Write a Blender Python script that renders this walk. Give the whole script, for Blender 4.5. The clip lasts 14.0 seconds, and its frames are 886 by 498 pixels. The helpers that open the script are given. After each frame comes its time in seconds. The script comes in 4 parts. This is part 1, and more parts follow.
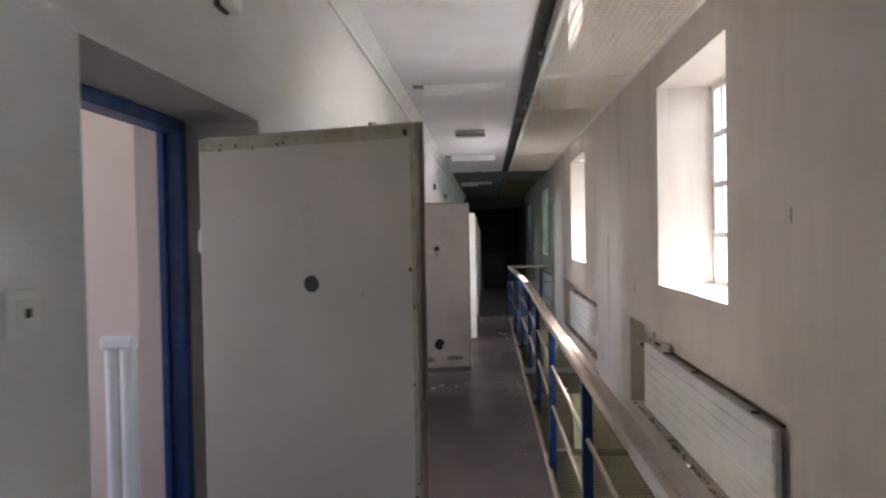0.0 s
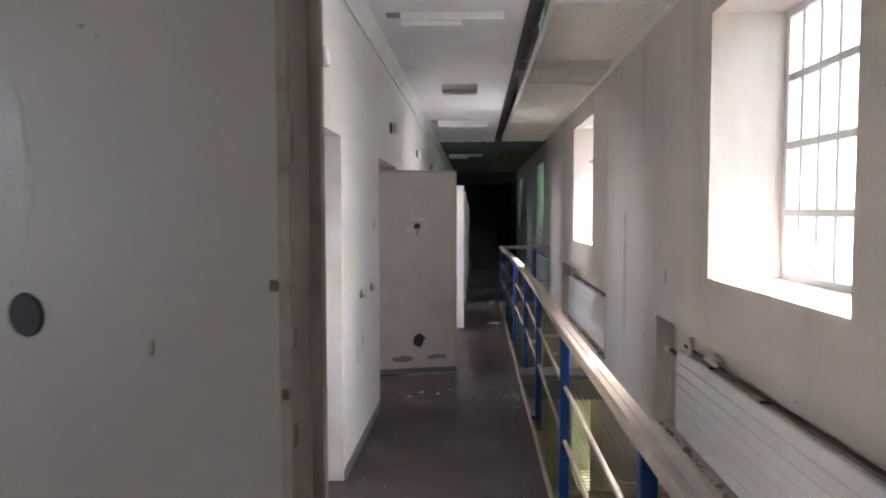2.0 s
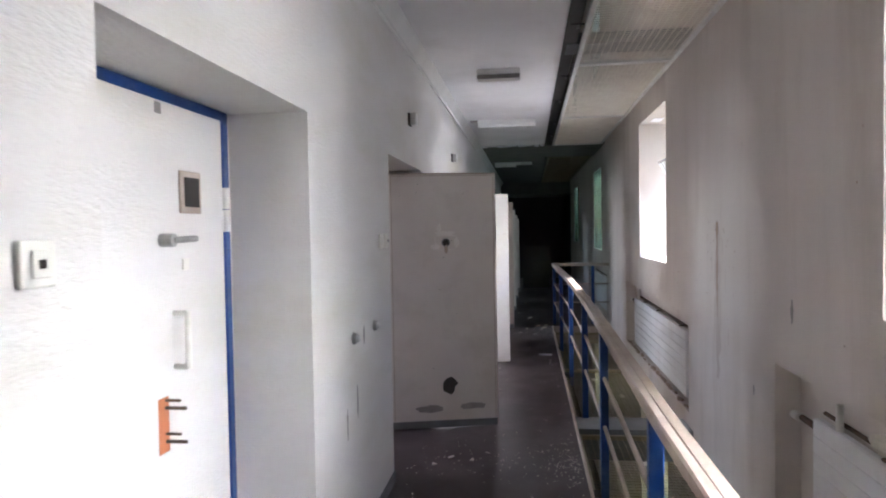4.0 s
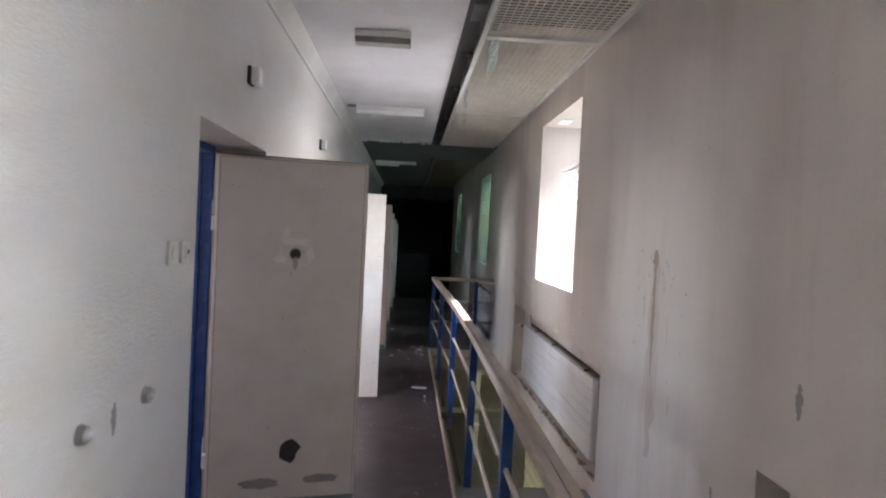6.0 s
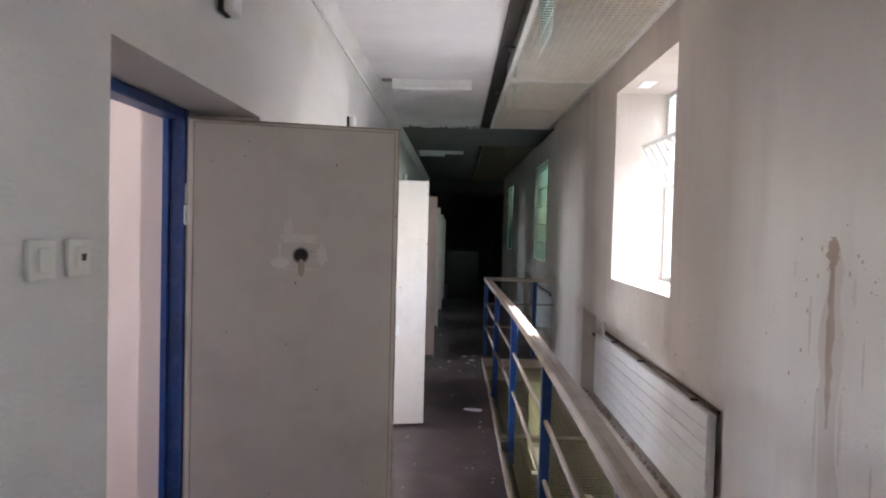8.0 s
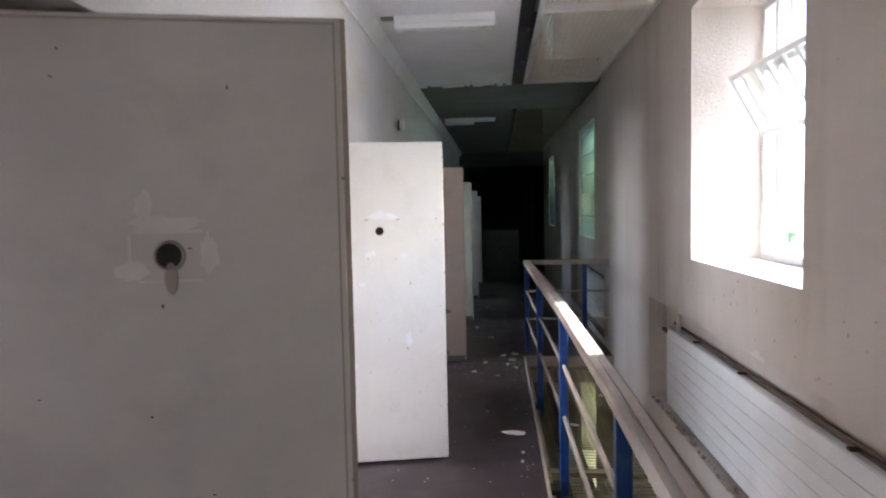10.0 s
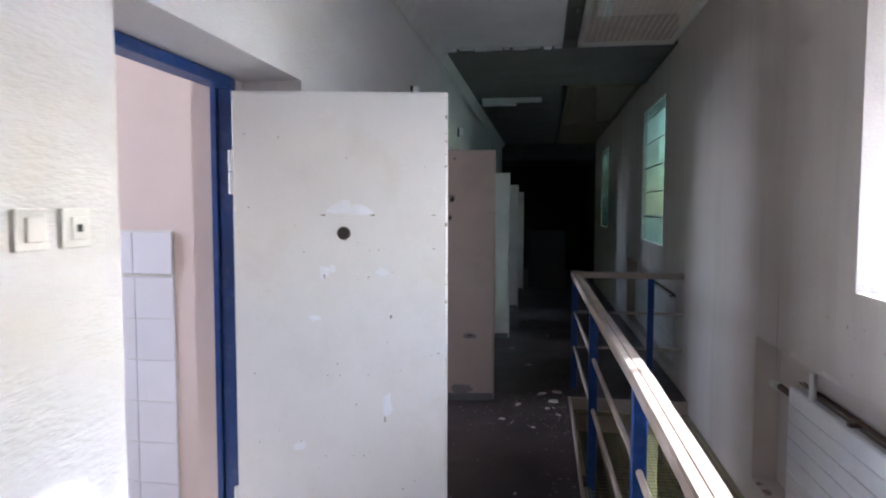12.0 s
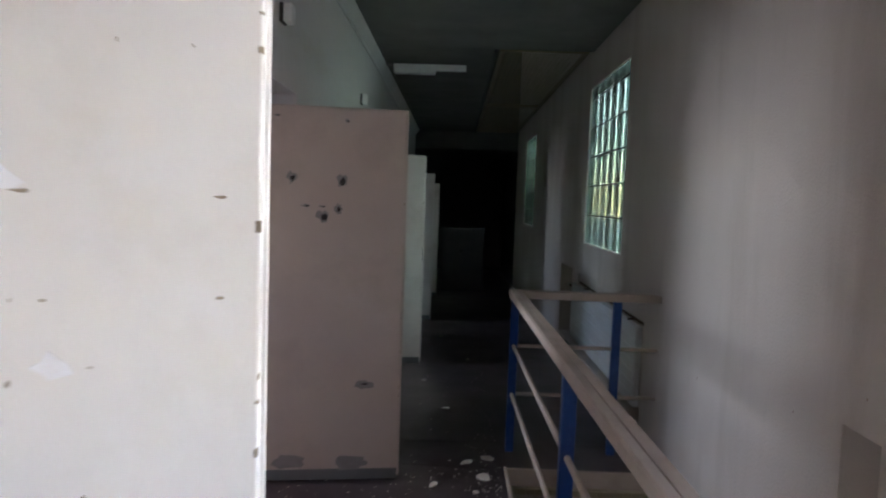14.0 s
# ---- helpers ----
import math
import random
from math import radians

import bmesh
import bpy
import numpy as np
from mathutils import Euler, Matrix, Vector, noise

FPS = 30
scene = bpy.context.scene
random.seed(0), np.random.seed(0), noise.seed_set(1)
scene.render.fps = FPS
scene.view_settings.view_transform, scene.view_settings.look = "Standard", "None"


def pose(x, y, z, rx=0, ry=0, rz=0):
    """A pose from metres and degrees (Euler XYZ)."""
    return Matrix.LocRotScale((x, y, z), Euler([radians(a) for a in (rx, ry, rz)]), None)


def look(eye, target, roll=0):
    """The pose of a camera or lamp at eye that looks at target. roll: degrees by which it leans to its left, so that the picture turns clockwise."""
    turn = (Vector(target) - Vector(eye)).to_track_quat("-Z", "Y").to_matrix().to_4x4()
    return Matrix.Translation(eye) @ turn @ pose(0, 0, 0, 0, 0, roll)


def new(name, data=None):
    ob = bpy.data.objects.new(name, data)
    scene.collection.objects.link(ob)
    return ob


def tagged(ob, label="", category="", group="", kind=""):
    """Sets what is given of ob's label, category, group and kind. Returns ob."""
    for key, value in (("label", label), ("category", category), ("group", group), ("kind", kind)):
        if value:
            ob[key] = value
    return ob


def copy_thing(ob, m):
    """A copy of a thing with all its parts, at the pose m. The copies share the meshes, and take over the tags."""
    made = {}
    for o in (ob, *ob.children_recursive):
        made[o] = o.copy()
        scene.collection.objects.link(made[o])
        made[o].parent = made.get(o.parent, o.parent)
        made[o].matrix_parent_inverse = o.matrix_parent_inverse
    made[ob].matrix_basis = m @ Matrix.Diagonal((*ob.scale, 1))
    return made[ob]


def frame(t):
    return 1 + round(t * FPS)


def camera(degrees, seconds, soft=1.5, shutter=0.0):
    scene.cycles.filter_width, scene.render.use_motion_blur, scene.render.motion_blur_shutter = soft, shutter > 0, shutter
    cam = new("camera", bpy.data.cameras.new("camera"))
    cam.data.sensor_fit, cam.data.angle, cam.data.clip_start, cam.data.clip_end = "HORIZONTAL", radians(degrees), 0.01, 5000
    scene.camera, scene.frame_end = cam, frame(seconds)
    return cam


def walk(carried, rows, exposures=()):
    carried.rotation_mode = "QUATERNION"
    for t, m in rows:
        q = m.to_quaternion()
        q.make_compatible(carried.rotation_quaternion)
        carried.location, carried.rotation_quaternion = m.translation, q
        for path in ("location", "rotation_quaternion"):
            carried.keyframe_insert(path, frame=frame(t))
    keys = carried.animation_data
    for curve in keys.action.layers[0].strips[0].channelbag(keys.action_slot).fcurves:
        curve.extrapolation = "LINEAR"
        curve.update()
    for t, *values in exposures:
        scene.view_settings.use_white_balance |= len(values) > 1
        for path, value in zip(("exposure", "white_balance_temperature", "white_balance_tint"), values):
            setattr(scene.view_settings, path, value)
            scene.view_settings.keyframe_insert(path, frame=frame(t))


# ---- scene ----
cam = camera(67.7, 14.0, soft=2.0, shutter=0.4)
PATH = [
    (0, (0.063, 0.172, 1.647), (-0.073, 2.167, 1.606), -1.0),
    (0.5, (0.037, 0.453, 1.633), (0.043, 2.451, 1.549), -0.5),
    (1, (0.012, 0.782, 1.622), (0.046, 2.779, 1.517), -0.6),
    (1.5, (0.046, 1.155, 1.613), (-0.055, 3.15, 1.511), -1.0),
    (2, (0.036, 1.495, 1.621), (-0.064, 3.489, 1.511), -0.1),
    (2.5, (0.012, 1.823, 1.634), (-0.021, 3.822, 1.568), -0.3),
    (3, (0.062, 2.163, 1.6), (-0.085, 4.157, 1.552), -2.3),
    (3.2, (0.077, 2.3, 1.589), (-0.132, 4.289, 1.542), -2.6),
    (5.3, (0.121, 3.659, 1.614), (-0.1, 5.644, 1.516), 1.0),
    (5.5, (0.101, 3.798, 1.597), (-0.078, 5.787, 1.493), 2.0),
    (6, (0.091, 4.186, 1.653), (0.199, 6.182, 1.603), 2.9),
    (6.5, (0.088, 4.514, 1.64), (0.144, 6.513, 1.658), 1.0),
    (7, (0.095, 4.809, 1.622), (0.104, 6.809, 1.592), 0.9),
    (7.2, (0.063, 4.889, 1.616), (0.074, 6.887, 1.547), 2.0),
    (9.3, (0.17, 6.053, 1.617), (0.055, 8.049, 1.568), -0.4),
    (9.5, (0.152, 6.176, 1.62), (0.056, 8.173, 1.568), -0.6),
    (10, (0.198, 6.566, 1.582), (0.032, 8.556, 1.459), -1.2),
    (10.5, (0.184, 6.903, 1.56), (-0.002, 8.887, 1.39), 0.5),
    (11, (0.149, 7.272, 1.574), (0.067, 9.264, 1.415), 1.4),
    (11.5, (0.195, 7.676, 1.535), (-0.004, 9.664, 1.435), -0.9),
    (12, (0.239, 8.11, 1.557), (-0.063, 10.082, 1.426), 0.1),
    (12.5, (0.155, 8.514, 1.552), (0.014, 10.506, 1.437), 2.0),
    (13, (0.137, 8.93, 1.55), (0.045, 10.925, 1.45), 0.7),
    (13.5, (0.167, 9.358, 1.54), (0.02, 11.345, 1.37), -0.6),
    (14, (0.117, 9.784, 1.525), (0.085, 11.778, 1.38), 2.0),
]
walk(cam, [(t, look(eye, target, roll)) for t, eye, target, roll in PATH], [(0.0, 3.2, 6050, 17), (1.0, 3.14, 6000, 17), (1.5, 3.12, 6000, 17), (2.0, 3.2, 5950, 17), (2.5, 3.22, 5800, 17), (3.0, 3.08, 5700, 17), (5.5, 3.2, 5780, 17), (7.0, 3.24, 5950, 17), (9.5, 3.22, 5850, 17), (11.0, 3.18, 5650, 17), (12.0, 2.8, 5480, 17), (13.0, 2.79, 5820, 17), (14.0, 2.8, 5800, 17)])

# ---- world, sun, exposure ----
SUN_EL, SUN_DY = 29.0, -0.115          # height of the sun, drift along y for each metre travelled in -x
world = bpy.data.worlds.new("world")
scene.world = world
world.use_nodes = True
wn = world.node_tree.nodes
sky = wn.new("ShaderNodeTexSky")
sky.sky_type = "NISHITA"
sky.sun_disc = False
sky.sun_elevation = radians(SUN_EL)
sky.sun_rotation = radians(90 + math.degrees(math.atan(-SUN_DY)) * -1)
world.node_tree.links.new(sky.outputs[0], wn["Background"].inputs[0])
wn["Background"].inputs[1].default_value = 0.15
sun = new("sun", bpy.data.lights.new("sun", "SUN"))
sun.data.energy, sun.data.angle, sun.data.color = 3.5, radians(2.6), (1.0, 0.95, 0.87)
sun.matrix_world = look((0, 0, 0), (-1, SUN_DY, -math.tan(radians(SUN_EL))))


def sky_panel(x, y, z, w, h, watts, turn):
    """Daylight of one window, as an area lamp in its opening."""
    la = new("window_daylight", bpy.data.lights.new("window_daylight", "AREA"))
    la.data.shape, la.data.size, la.data.size_y, la.data.energy, la.data.color = "RECTANGLE", w, h, watts, (0.98, 0.98, 0.97)
    la.matrix_world = pose(x, y, z, 90, 0, turn)


# the cells' windows face the open sky
for y, watts in ((1.95, 3.2), (7.4, 7), (10.15, 9), (12.8, 12), (15.5, 1.6), (18.2, 1.6)):
    sky_panel(-4.20, y, 1.85, 0.9, 1.3, watts, -90)


# ---- materials ----
def material(name, base, alt=None, scale=6.0, rough=0.6, metal=0.0, bump=0.1, grain=180.0, stain=None, stain_scale=1.2, stain_amount=0.35, vary=0.0, stretch=(1, 1, 1), mottle=0.5):
    """A node material: base and alt mixed by broad noise, stain by large blotches, bump from fine grain."""
    m = bpy.data.materials.new(name)
    m.use_nodes = True
    n, l = m.node_tree.nodes, m.node_tree.links
    bsdf = n["Principled BSDF"]
    co = n.new("ShaderNodeTexCoord")
    geo = n.new("ShaderNodeNewGeometry")
    mp = n.new("ShaderNodeMapping")
    l.new(geo.outputs["Position"], mp.inputs[0])
    mp.inputs["Scale"].default_value = stretch

    def noise_tex(sc, detail, rgh=0.6):
        t = n.new("ShaderNodeTexNoise")
        t.inputs["Scale"].default_value = sc
        t.inputs["Detail"].default_value = detail
        t.inputs["Roughness"].default_value = rgh
        l.new(mp.outputs[0], t.inputs["Vector"])
        return t

    def ramp(src, a, b):
        r = n.new("ShaderNodeMapRange")
        r.inputs[1].default_value, r.inputs[2].default_value = a, b
        l.new(src, r.inputs[0])
        return r.outputs[0]

    def mix(fac, a, b):
        x = n.new("ShaderNodeMix")
        x.data_type = "RGBA"
        if hasattr(fac, "links"):
            l.new(fac, x.inputs[0])
        else:
            x.inputs[0].default_value = fac
        for s, v in ((6, a), (7, b)):
            if hasattr(v, "links"):
                l.new(v, x.inputs[s])
            else:
                x.inputs[s].default_value = (*v, 1)
        return x.outputs[2]

    alt = alt or tuple(c * 0.86 for c in base)
    broad = noise_tex(scale, 6)
    colour = mix(ramp(broad.outputs[0], 0.5 - 0.2 / max(mottle, 0.05) * 0.5, 0.5 + 0.2 / max(mottle, 0.05) * 0.5), base, alt)
    if stain:
        st = noise_tex(stain_scale, 8, 0.65)
        k = n.new("ShaderNodeMath")
        k.operation = "MULTIPLY"
        l.new(ramp(st.outputs[0], 0.5, 0.72), k.inputs[0])
        k.inputs[1].default_value = stain_amount
        colour = mix(k.outputs[0], colour, stain)
    if vary:
        oi = n.new("ShaderNodeObjectInfo")
        hs = n.new("ShaderNodeHueSaturation")
        vr = n.new("ShaderNodeMapRange")
        vr.inputs[3].default_value, vr.inputs[4].default_value = 1 - vary, 1 + vary
        l.new(oi.outputs["Random"], vr.inputs[0])
        l.new(vr.outputs[0], hs.inputs["Value"])
        l.new(colour, hs.inputs["Color"])
        colour = hs.outputs[0]
    l.new(colour, bsdf.inputs["Base Color"])
    fine = noise_tex(grain, 3)
    if stretch[2] < 1:                    # streaked colour, but even grain
        l.new(geo.outputs["Position"], fine.inputs["Vector"])
    rr = n.new("ShaderNodeMapRange")
    rr.inputs[3].default_value, rr.inputs[4].default_value = max(rough - 0.12, 0.02), min(rough + 0.12, 1)
    l.new(broad.outputs[0], rr.inputs[0])
    l.new(rr.outputs[0], bsdf.inputs["Roughness"])
    bsdf.inputs["Metallic"].default_value = metal
    if bump:
        b = n.new("ShaderNodeBump")
        b.inputs["Strength"].default_value = bump
        b.inputs["Distance"].default_value = 0.004
        l.new(fine.outputs[0], b.inputs["Height"])
        l.new(b.outputs[0], bsdf.inputs["Normal"])
    return m


def glass_material(name, colour, rough):
    m = bpy.data.materials.new(name)
    m.use_nodes = True
    b = m.node_tree.nodes["Principled BSDF"]
    b.inputs["Base Color"].default_value = (*colour, 1)
    b.inputs["Roughness"].default_value = rough
    b.inputs["Transmission Weight"].default_value = 1.0
    b.inputs["IOR"].default_value = 1.45
    return m


M_WALL = material("textured_wall_paint", (0.68, 0.66, 0.64), (0.63, 0.61, 0.59), 1.6, 0.62, bump=0.9, grain=58, stain=(0.55, 0.52, 0.42), stain_amount=0.65, stretch=(1, 0.5, 1.5))
M_OUTER = material("outer_wall_paint", (0.605, 0.543, 0.488), (0.53, 0.47, 0.417), 1.3, 0.5, bump=0.85, grain=75, stain=(0.40, 0.34, 0.28), stain_scale=2.4, stain_amount=0.55, stretch=(1, 1, 0.16))
M_CEIL = material("ceiling_paint", (0.88, 0.87, 0.88), (0.82, 0.81, 0.82), 2.0, 0.8, bump=0.5, grain=60, stain=(0.60, 0.57, 0.55), stain_amount=0.4)
# The dark base holds the far end's gloom, under greenish blotches.
M_CEIL_GLOOM = material("gloom_ceiling_paint", (0.155, 0.148, 0.135), (0.105, 0.102, 0.094), 2.0, 0.8, bump=0.5, grain=60, stain=(0.13, 0.145, 0.12), stain_amount=0.6)
M_COVE = material("cornice_paint", (0.74, 0.73, 0.70), None, 3.0, 0.55, bump=0.2, grain=120, stain=(0.55, 0.53, 0.45), stain_amount=0.3)
M_FLOOR = material("worn_linoleum", (0.054, 0.037, 0.037), (0.036, 0.025, 0.026), 2.2, 0.36, bump=0.2, grain=90, stain=(0.13, 0.105, 0.10), stain_scale=2.6, stain_amount=0.5)
# Concrete darkened so that the storey below looks dim.
M_CONC = material("dusty_concrete_dimmed", (0.085, 0.075, 0.065), None, 4.0, 0.85, bump=0.5, grain=90, stain=(0.18, 0.165, 0.14))
M_DOOR = material("door_grey_paint", (0.66, 0.62, 0.575), (0.61, 0.57, 0.525), 2.2, 0.35, bump=0.08, grain=160, stain=(0.38, 0.34, 0.28), stain_scale=2.5, stain_amount=0.35)
M_DOOR_W = material("door_cream_paint", (0.81, 0.79, 0.76), (0.77, 0.75, 0.72), 2.0, 0.42, bump=0.06, grain=160, stain=(0.60, 0.55, 0.45), stain_scale=3.5, stain_amount=0.3)
M_DOOR_P = material("door_beige_paint", (0.56, 0.47, 0.40), (0.51, 0.42, 0.36), 2.4, 0.5, bump=0.08, grain=160, stain=(0.36, 0.30, 0.25), stain_scale=3.0, stain_amount=0.4)
M_DOOR_1 = material("door_warm_grey_paint", (0.475, 0.398, 0.332), (0.418, 0.348, 0.287), 2.2, 0.55, bump=0.08, grain=160, stain=(0.40, 0.34, 0.26), stain_scale=2.5, stain_amount=0.35)
M_GRIME = material("yellow_grime", (0.28, 0.235, 0.14), (0.36, 0.315, 0.23), 9.0, 0.6, bump=0.3, grain=120, stain=(0.16, 0.11, 0.06), stain_scale=16, stain_amount=0.8)
M_SMUDGE = material("brown_smudge", (0.385, 0.325, 0.265), (0.44, 0.375, 0.315), 40.0, 0.45, bump=0.08, grain=160, stain=(0.45, 0.36, 0.27), stain_scale=30)
# This brown puts the dimness of the storeys above and below into colour.
M_UPPER = material("dimmed_storey_brown_paint", (0.36, 0.325, 0.285), (0.30, 0.27, 0.235), 1.5, 0.7, bump=0.3, grain=90, stain=(0.24, 0.21, 0.18))
M_EDGE = material("rubbed_door_edge", (0.42, 0.36, 0.26), (0.20, 0.15, 0.10), 14.0, 0.6, bump=0.4, grain=120)
M_BLUE = material("blue_enamel", (0.003, 0.047, 0.215), (0.002, 0.030, 0.14), 5.0, 0.42, bump=0.1, grain=140, stain=(0.30, 0.33, 0.38), stain_scale=18, stain_amount=0.12)
M_WHITE = material("white_metal_paint", (0.74, 0.735, 0.71), (0.66, 0.65, 0.62), 4.0, 0.42, bump=0.08, grain=150, stain=(0.45, 0.40, 0.33), stain_scale=6, stain_amount=0.3)
M_RAILTOP = material("handrail_paint", (0.47, 0.39, 0.325), (0.38, 0.31, 0.25), 3.0, 0.62, bump=0.12, grain=140, stain=(0.25, 0.19, 0.14), stain_scale=5, stain_amount=0.5)
M_RAD = material("radiator_enamel", (0.78, 0.775, 0.77), (0.73, 0.72, 0.71), 3.0, 0.35, bump=0.05, grain=150, stain=(0.5, 0.45, 0.38), stain_scale=4, stain_amount=0.25)
M_RUST = material("rusty_steel", (0.13, 0.075, 0.045), (0.07, 0.05, 0.04), 20.0, 0.75, metal=0.3, bump=0.4, grain=150)
M_STEEL = material("dull_steel", (0.42, 0.42, 0.41), (0.30, 0.29, 0.28), 12.0, 0.38, metal=0.9, bump=0.1, grain=200)
M_CHROME = material("worn_chrome", (0.72, 0.72, 0.71), (0.55, 0.55, 0.54), 15.0, 0.3, metal=0.7, bump=0.05, grain=200)
M_DARK = material("dark_metal_and_room_gloom", (0.035, 0.033, 0.032), (0.055, 0.05, 0.045), 8.0, 0.6, bump=0.2, grain=120)
M_BEAM = material("grey_beam_paint", (0.17, 0.18, 0.185), (0.13, 0.135, 0.14), 5.0, 0.6, bump=0.2, grain=120, stain=(0.26, 0.24, 0.21))
M_MESH = material("cream_mesh_paint", (0.78, 0.745, 0.67), (0.67, 0.63, 0.55), 6.0, 0.55, bump=0.1, grain=140)
M_MESH_F = material("dusty_and_dimmed_mesh_paint", (0.27, 0.235, 0.145), (0.19, 0.165, 0.105), 6.0, 0.6, bump=0.1, grain=140)
M_PLASTIC = material("ivory_plastic", (0.74, 0.72, 0.65), None, 8.0, 0.35, bump=0.02, grain=200)
M_RED = material("red_plastic", (0.42, 0.055, 0.03), None, 8.0, 0.4, bump=0.0)
M_LAMP = material("lamp_diffuser", (0.90, 0.90, 0.88), (0.84, 0.83, 0.80), 5.0, 0.3, bump=0.02, grain=150)
M_TILE = material("white_glazed_tile", (0.74, 0.72, 0.74), (0.70, 0.68, 0.70), 4.0, 0.15, bump=0.02, grain=80, vary=0.04)
M_BOUNCE_FLOOR = material("pale_bounce_floor_paint", (0.56, 0.54, 0.51), (0.48, 0.46, 0.43), 3.0, 0.5, bump=0.1, grain=90, stain=(0.3, 0.28, 0.25))
M_PINK = material("pale_pink_paint", (0.68, 0.56, 0.49), (0.62, 0.50, 0.44), 1.5, 0.6, bump=0.2, grain=120, stain=(0.5, 0.38, 0.3))
M_PAPER = material("plaster_flake", (0.72, 0.68, 0.60), (0.55, 0.5, 0.42), 9.0, 0.85, bump=0.3, grain=120)
M_RUBBLE = material("brown_rubble", (0.36, 0.28, 0.22), (0.24, 0.185, 0.145), 12.0, 0.9, bump=0.5, grain=90)
M_HOLE = material("dark_hole", (0.02, 0.018, 0.017), (0.04, 0.03, 0.025), 30.0, 0.8, bump=0.3, grain=200)
M_PALE = material("rubbed_paint_and_sheen", (0.80, 0.77, 0.73), (0.70, 0.665, 0.62), 14.0, 0.24, bump=0.05, grain=160)
M_BARE = material("bare_filler", (0.30, 0.285, 0.265), (0.24, 0.225, 0.21), 14.0, 0.75, bump=0.4, grain=120)
M_CHIP = material("chipped_white", (0.90, 0.91, 0.93), (0.80, 0.80, 0.82), 20.0, 0.6, bump=0.3, grain=150)
M_WOOD = material("splintered_wood", (0.50, 0.17, 0.06), (0.40, 0.12, 0.05), 14.0, 0.6, bump=0.4, grain=90, stretch=(1, 1, 0.2))
M_DRIP = material("rust_streak", (0.27, 0.175, 0.12), (0.38, 0.285, 0.22), 12.0, 0.65, bump=0.2, grain=120, stretch=(1, 1, 0.2))
M_DRIP_F = material("faint_rust_wash", (0.43, 0.355, 0.30), (0.52, 0.455, 0.405), 9.0, 0.55, bump=0.2, grain=110, stretch=(1, 1, 0.2))
# Yard made this pale to send daylight up onto the gallery ceiling.
M_YARD = material("pale_bounce_ground", (0.62, 0.60, 0.56), (0.54, 0.52, 0.48), 0.8, 0.9, bump=0.6, grain=30)
M_LEAF = material("leaves", (0.075, 0.16, 0.035), (0.05, 0.11, 0.025), 3.0, 0.55, bump=0.0, vary=0.0)
M_BARK = material("bark", (0.10, 0.075, 0.055), None, 8.0, 0.9, bump=0.8, grain=40)
M_GLASS = glass_material("window_glass", (0.96, 0.99, 0.97), 0.03)
# Tint stands in for the yellow-green foliage light in the lower windows.
M_GLASS_LOW = glass_material("foliage_tint_glass", (0.47, 0.52, 0.27), 0.15)
M_BLOCK = glass_material("green_glass_block", (0.28, 0.385, 0.335), 0.07)


# ---- mesh helpers ----
def box(bm, x0, x1, y0, y1, z0, z1, bevel=0.0, seg=1):
    r = bmesh.ops.create_cube(bm, size=1)
    vs = r["verts"]
    for v in vs:
        v.co = Vector(((x0 + x1) / 2 + v.co.x * (x1 - x0), (y0 + y1) / 2 + v.co.y * (y1 - y0), (z0 + z1) / 2 + v.co.z * (z1 - z0)))
    if bevel:
        es = list({e for v in vs for e in v.link_edges})
        bmesh.ops.bevel(bm, geom=es, offset=bevel, segments=seg, affect="EDGES", profile=0.5)


def rod(bm, a, b, r, seg=10, r2=None):
    a, b = Vector(a), Vector(b)
    d = b - a
    m = Matrix.Translation((a + b) / 2) @ d.to_track_quat("Z", "Y").to_matrix().to_4x4()
    bmesh.ops.create_cone(bm, cap_ends=True, segments=seg, radius1=r, radius2=r if r2 is None else r2, depth=d.length, matrix=m)


def finish(name, bm, mat, smooth=False):
    me = bpy.data.meshes.new(name)
    bm.normal_update()
    bm.to_mesh(me)
    bm.free()
    me.materials.append(mat)
    if smooth:
        for p in me.polygons:
            p.use_smooth = True
    return me


def part(name, bm, mat, parent, label="", smooth=False):
    ob = new(name, finish(name, bm, mat, smooth))
    ob.parent = parent
    return tagged(ob, label)


def setting(name, bm, mat, label, category):
    return tagged(new(name, finish(name, bm, mat)), label, category, kind="structure")


def thing(name, m, label, category, group=""):
    ob = new(name)
    ob.empty_display_size = 0.05
    ob.matrix_basis = m
    return tagged(ob, label, category, group)


def boxes(*rows):
    bm = bmesh.new()
    for r in rows:
        box(bm, *r)
    return bm


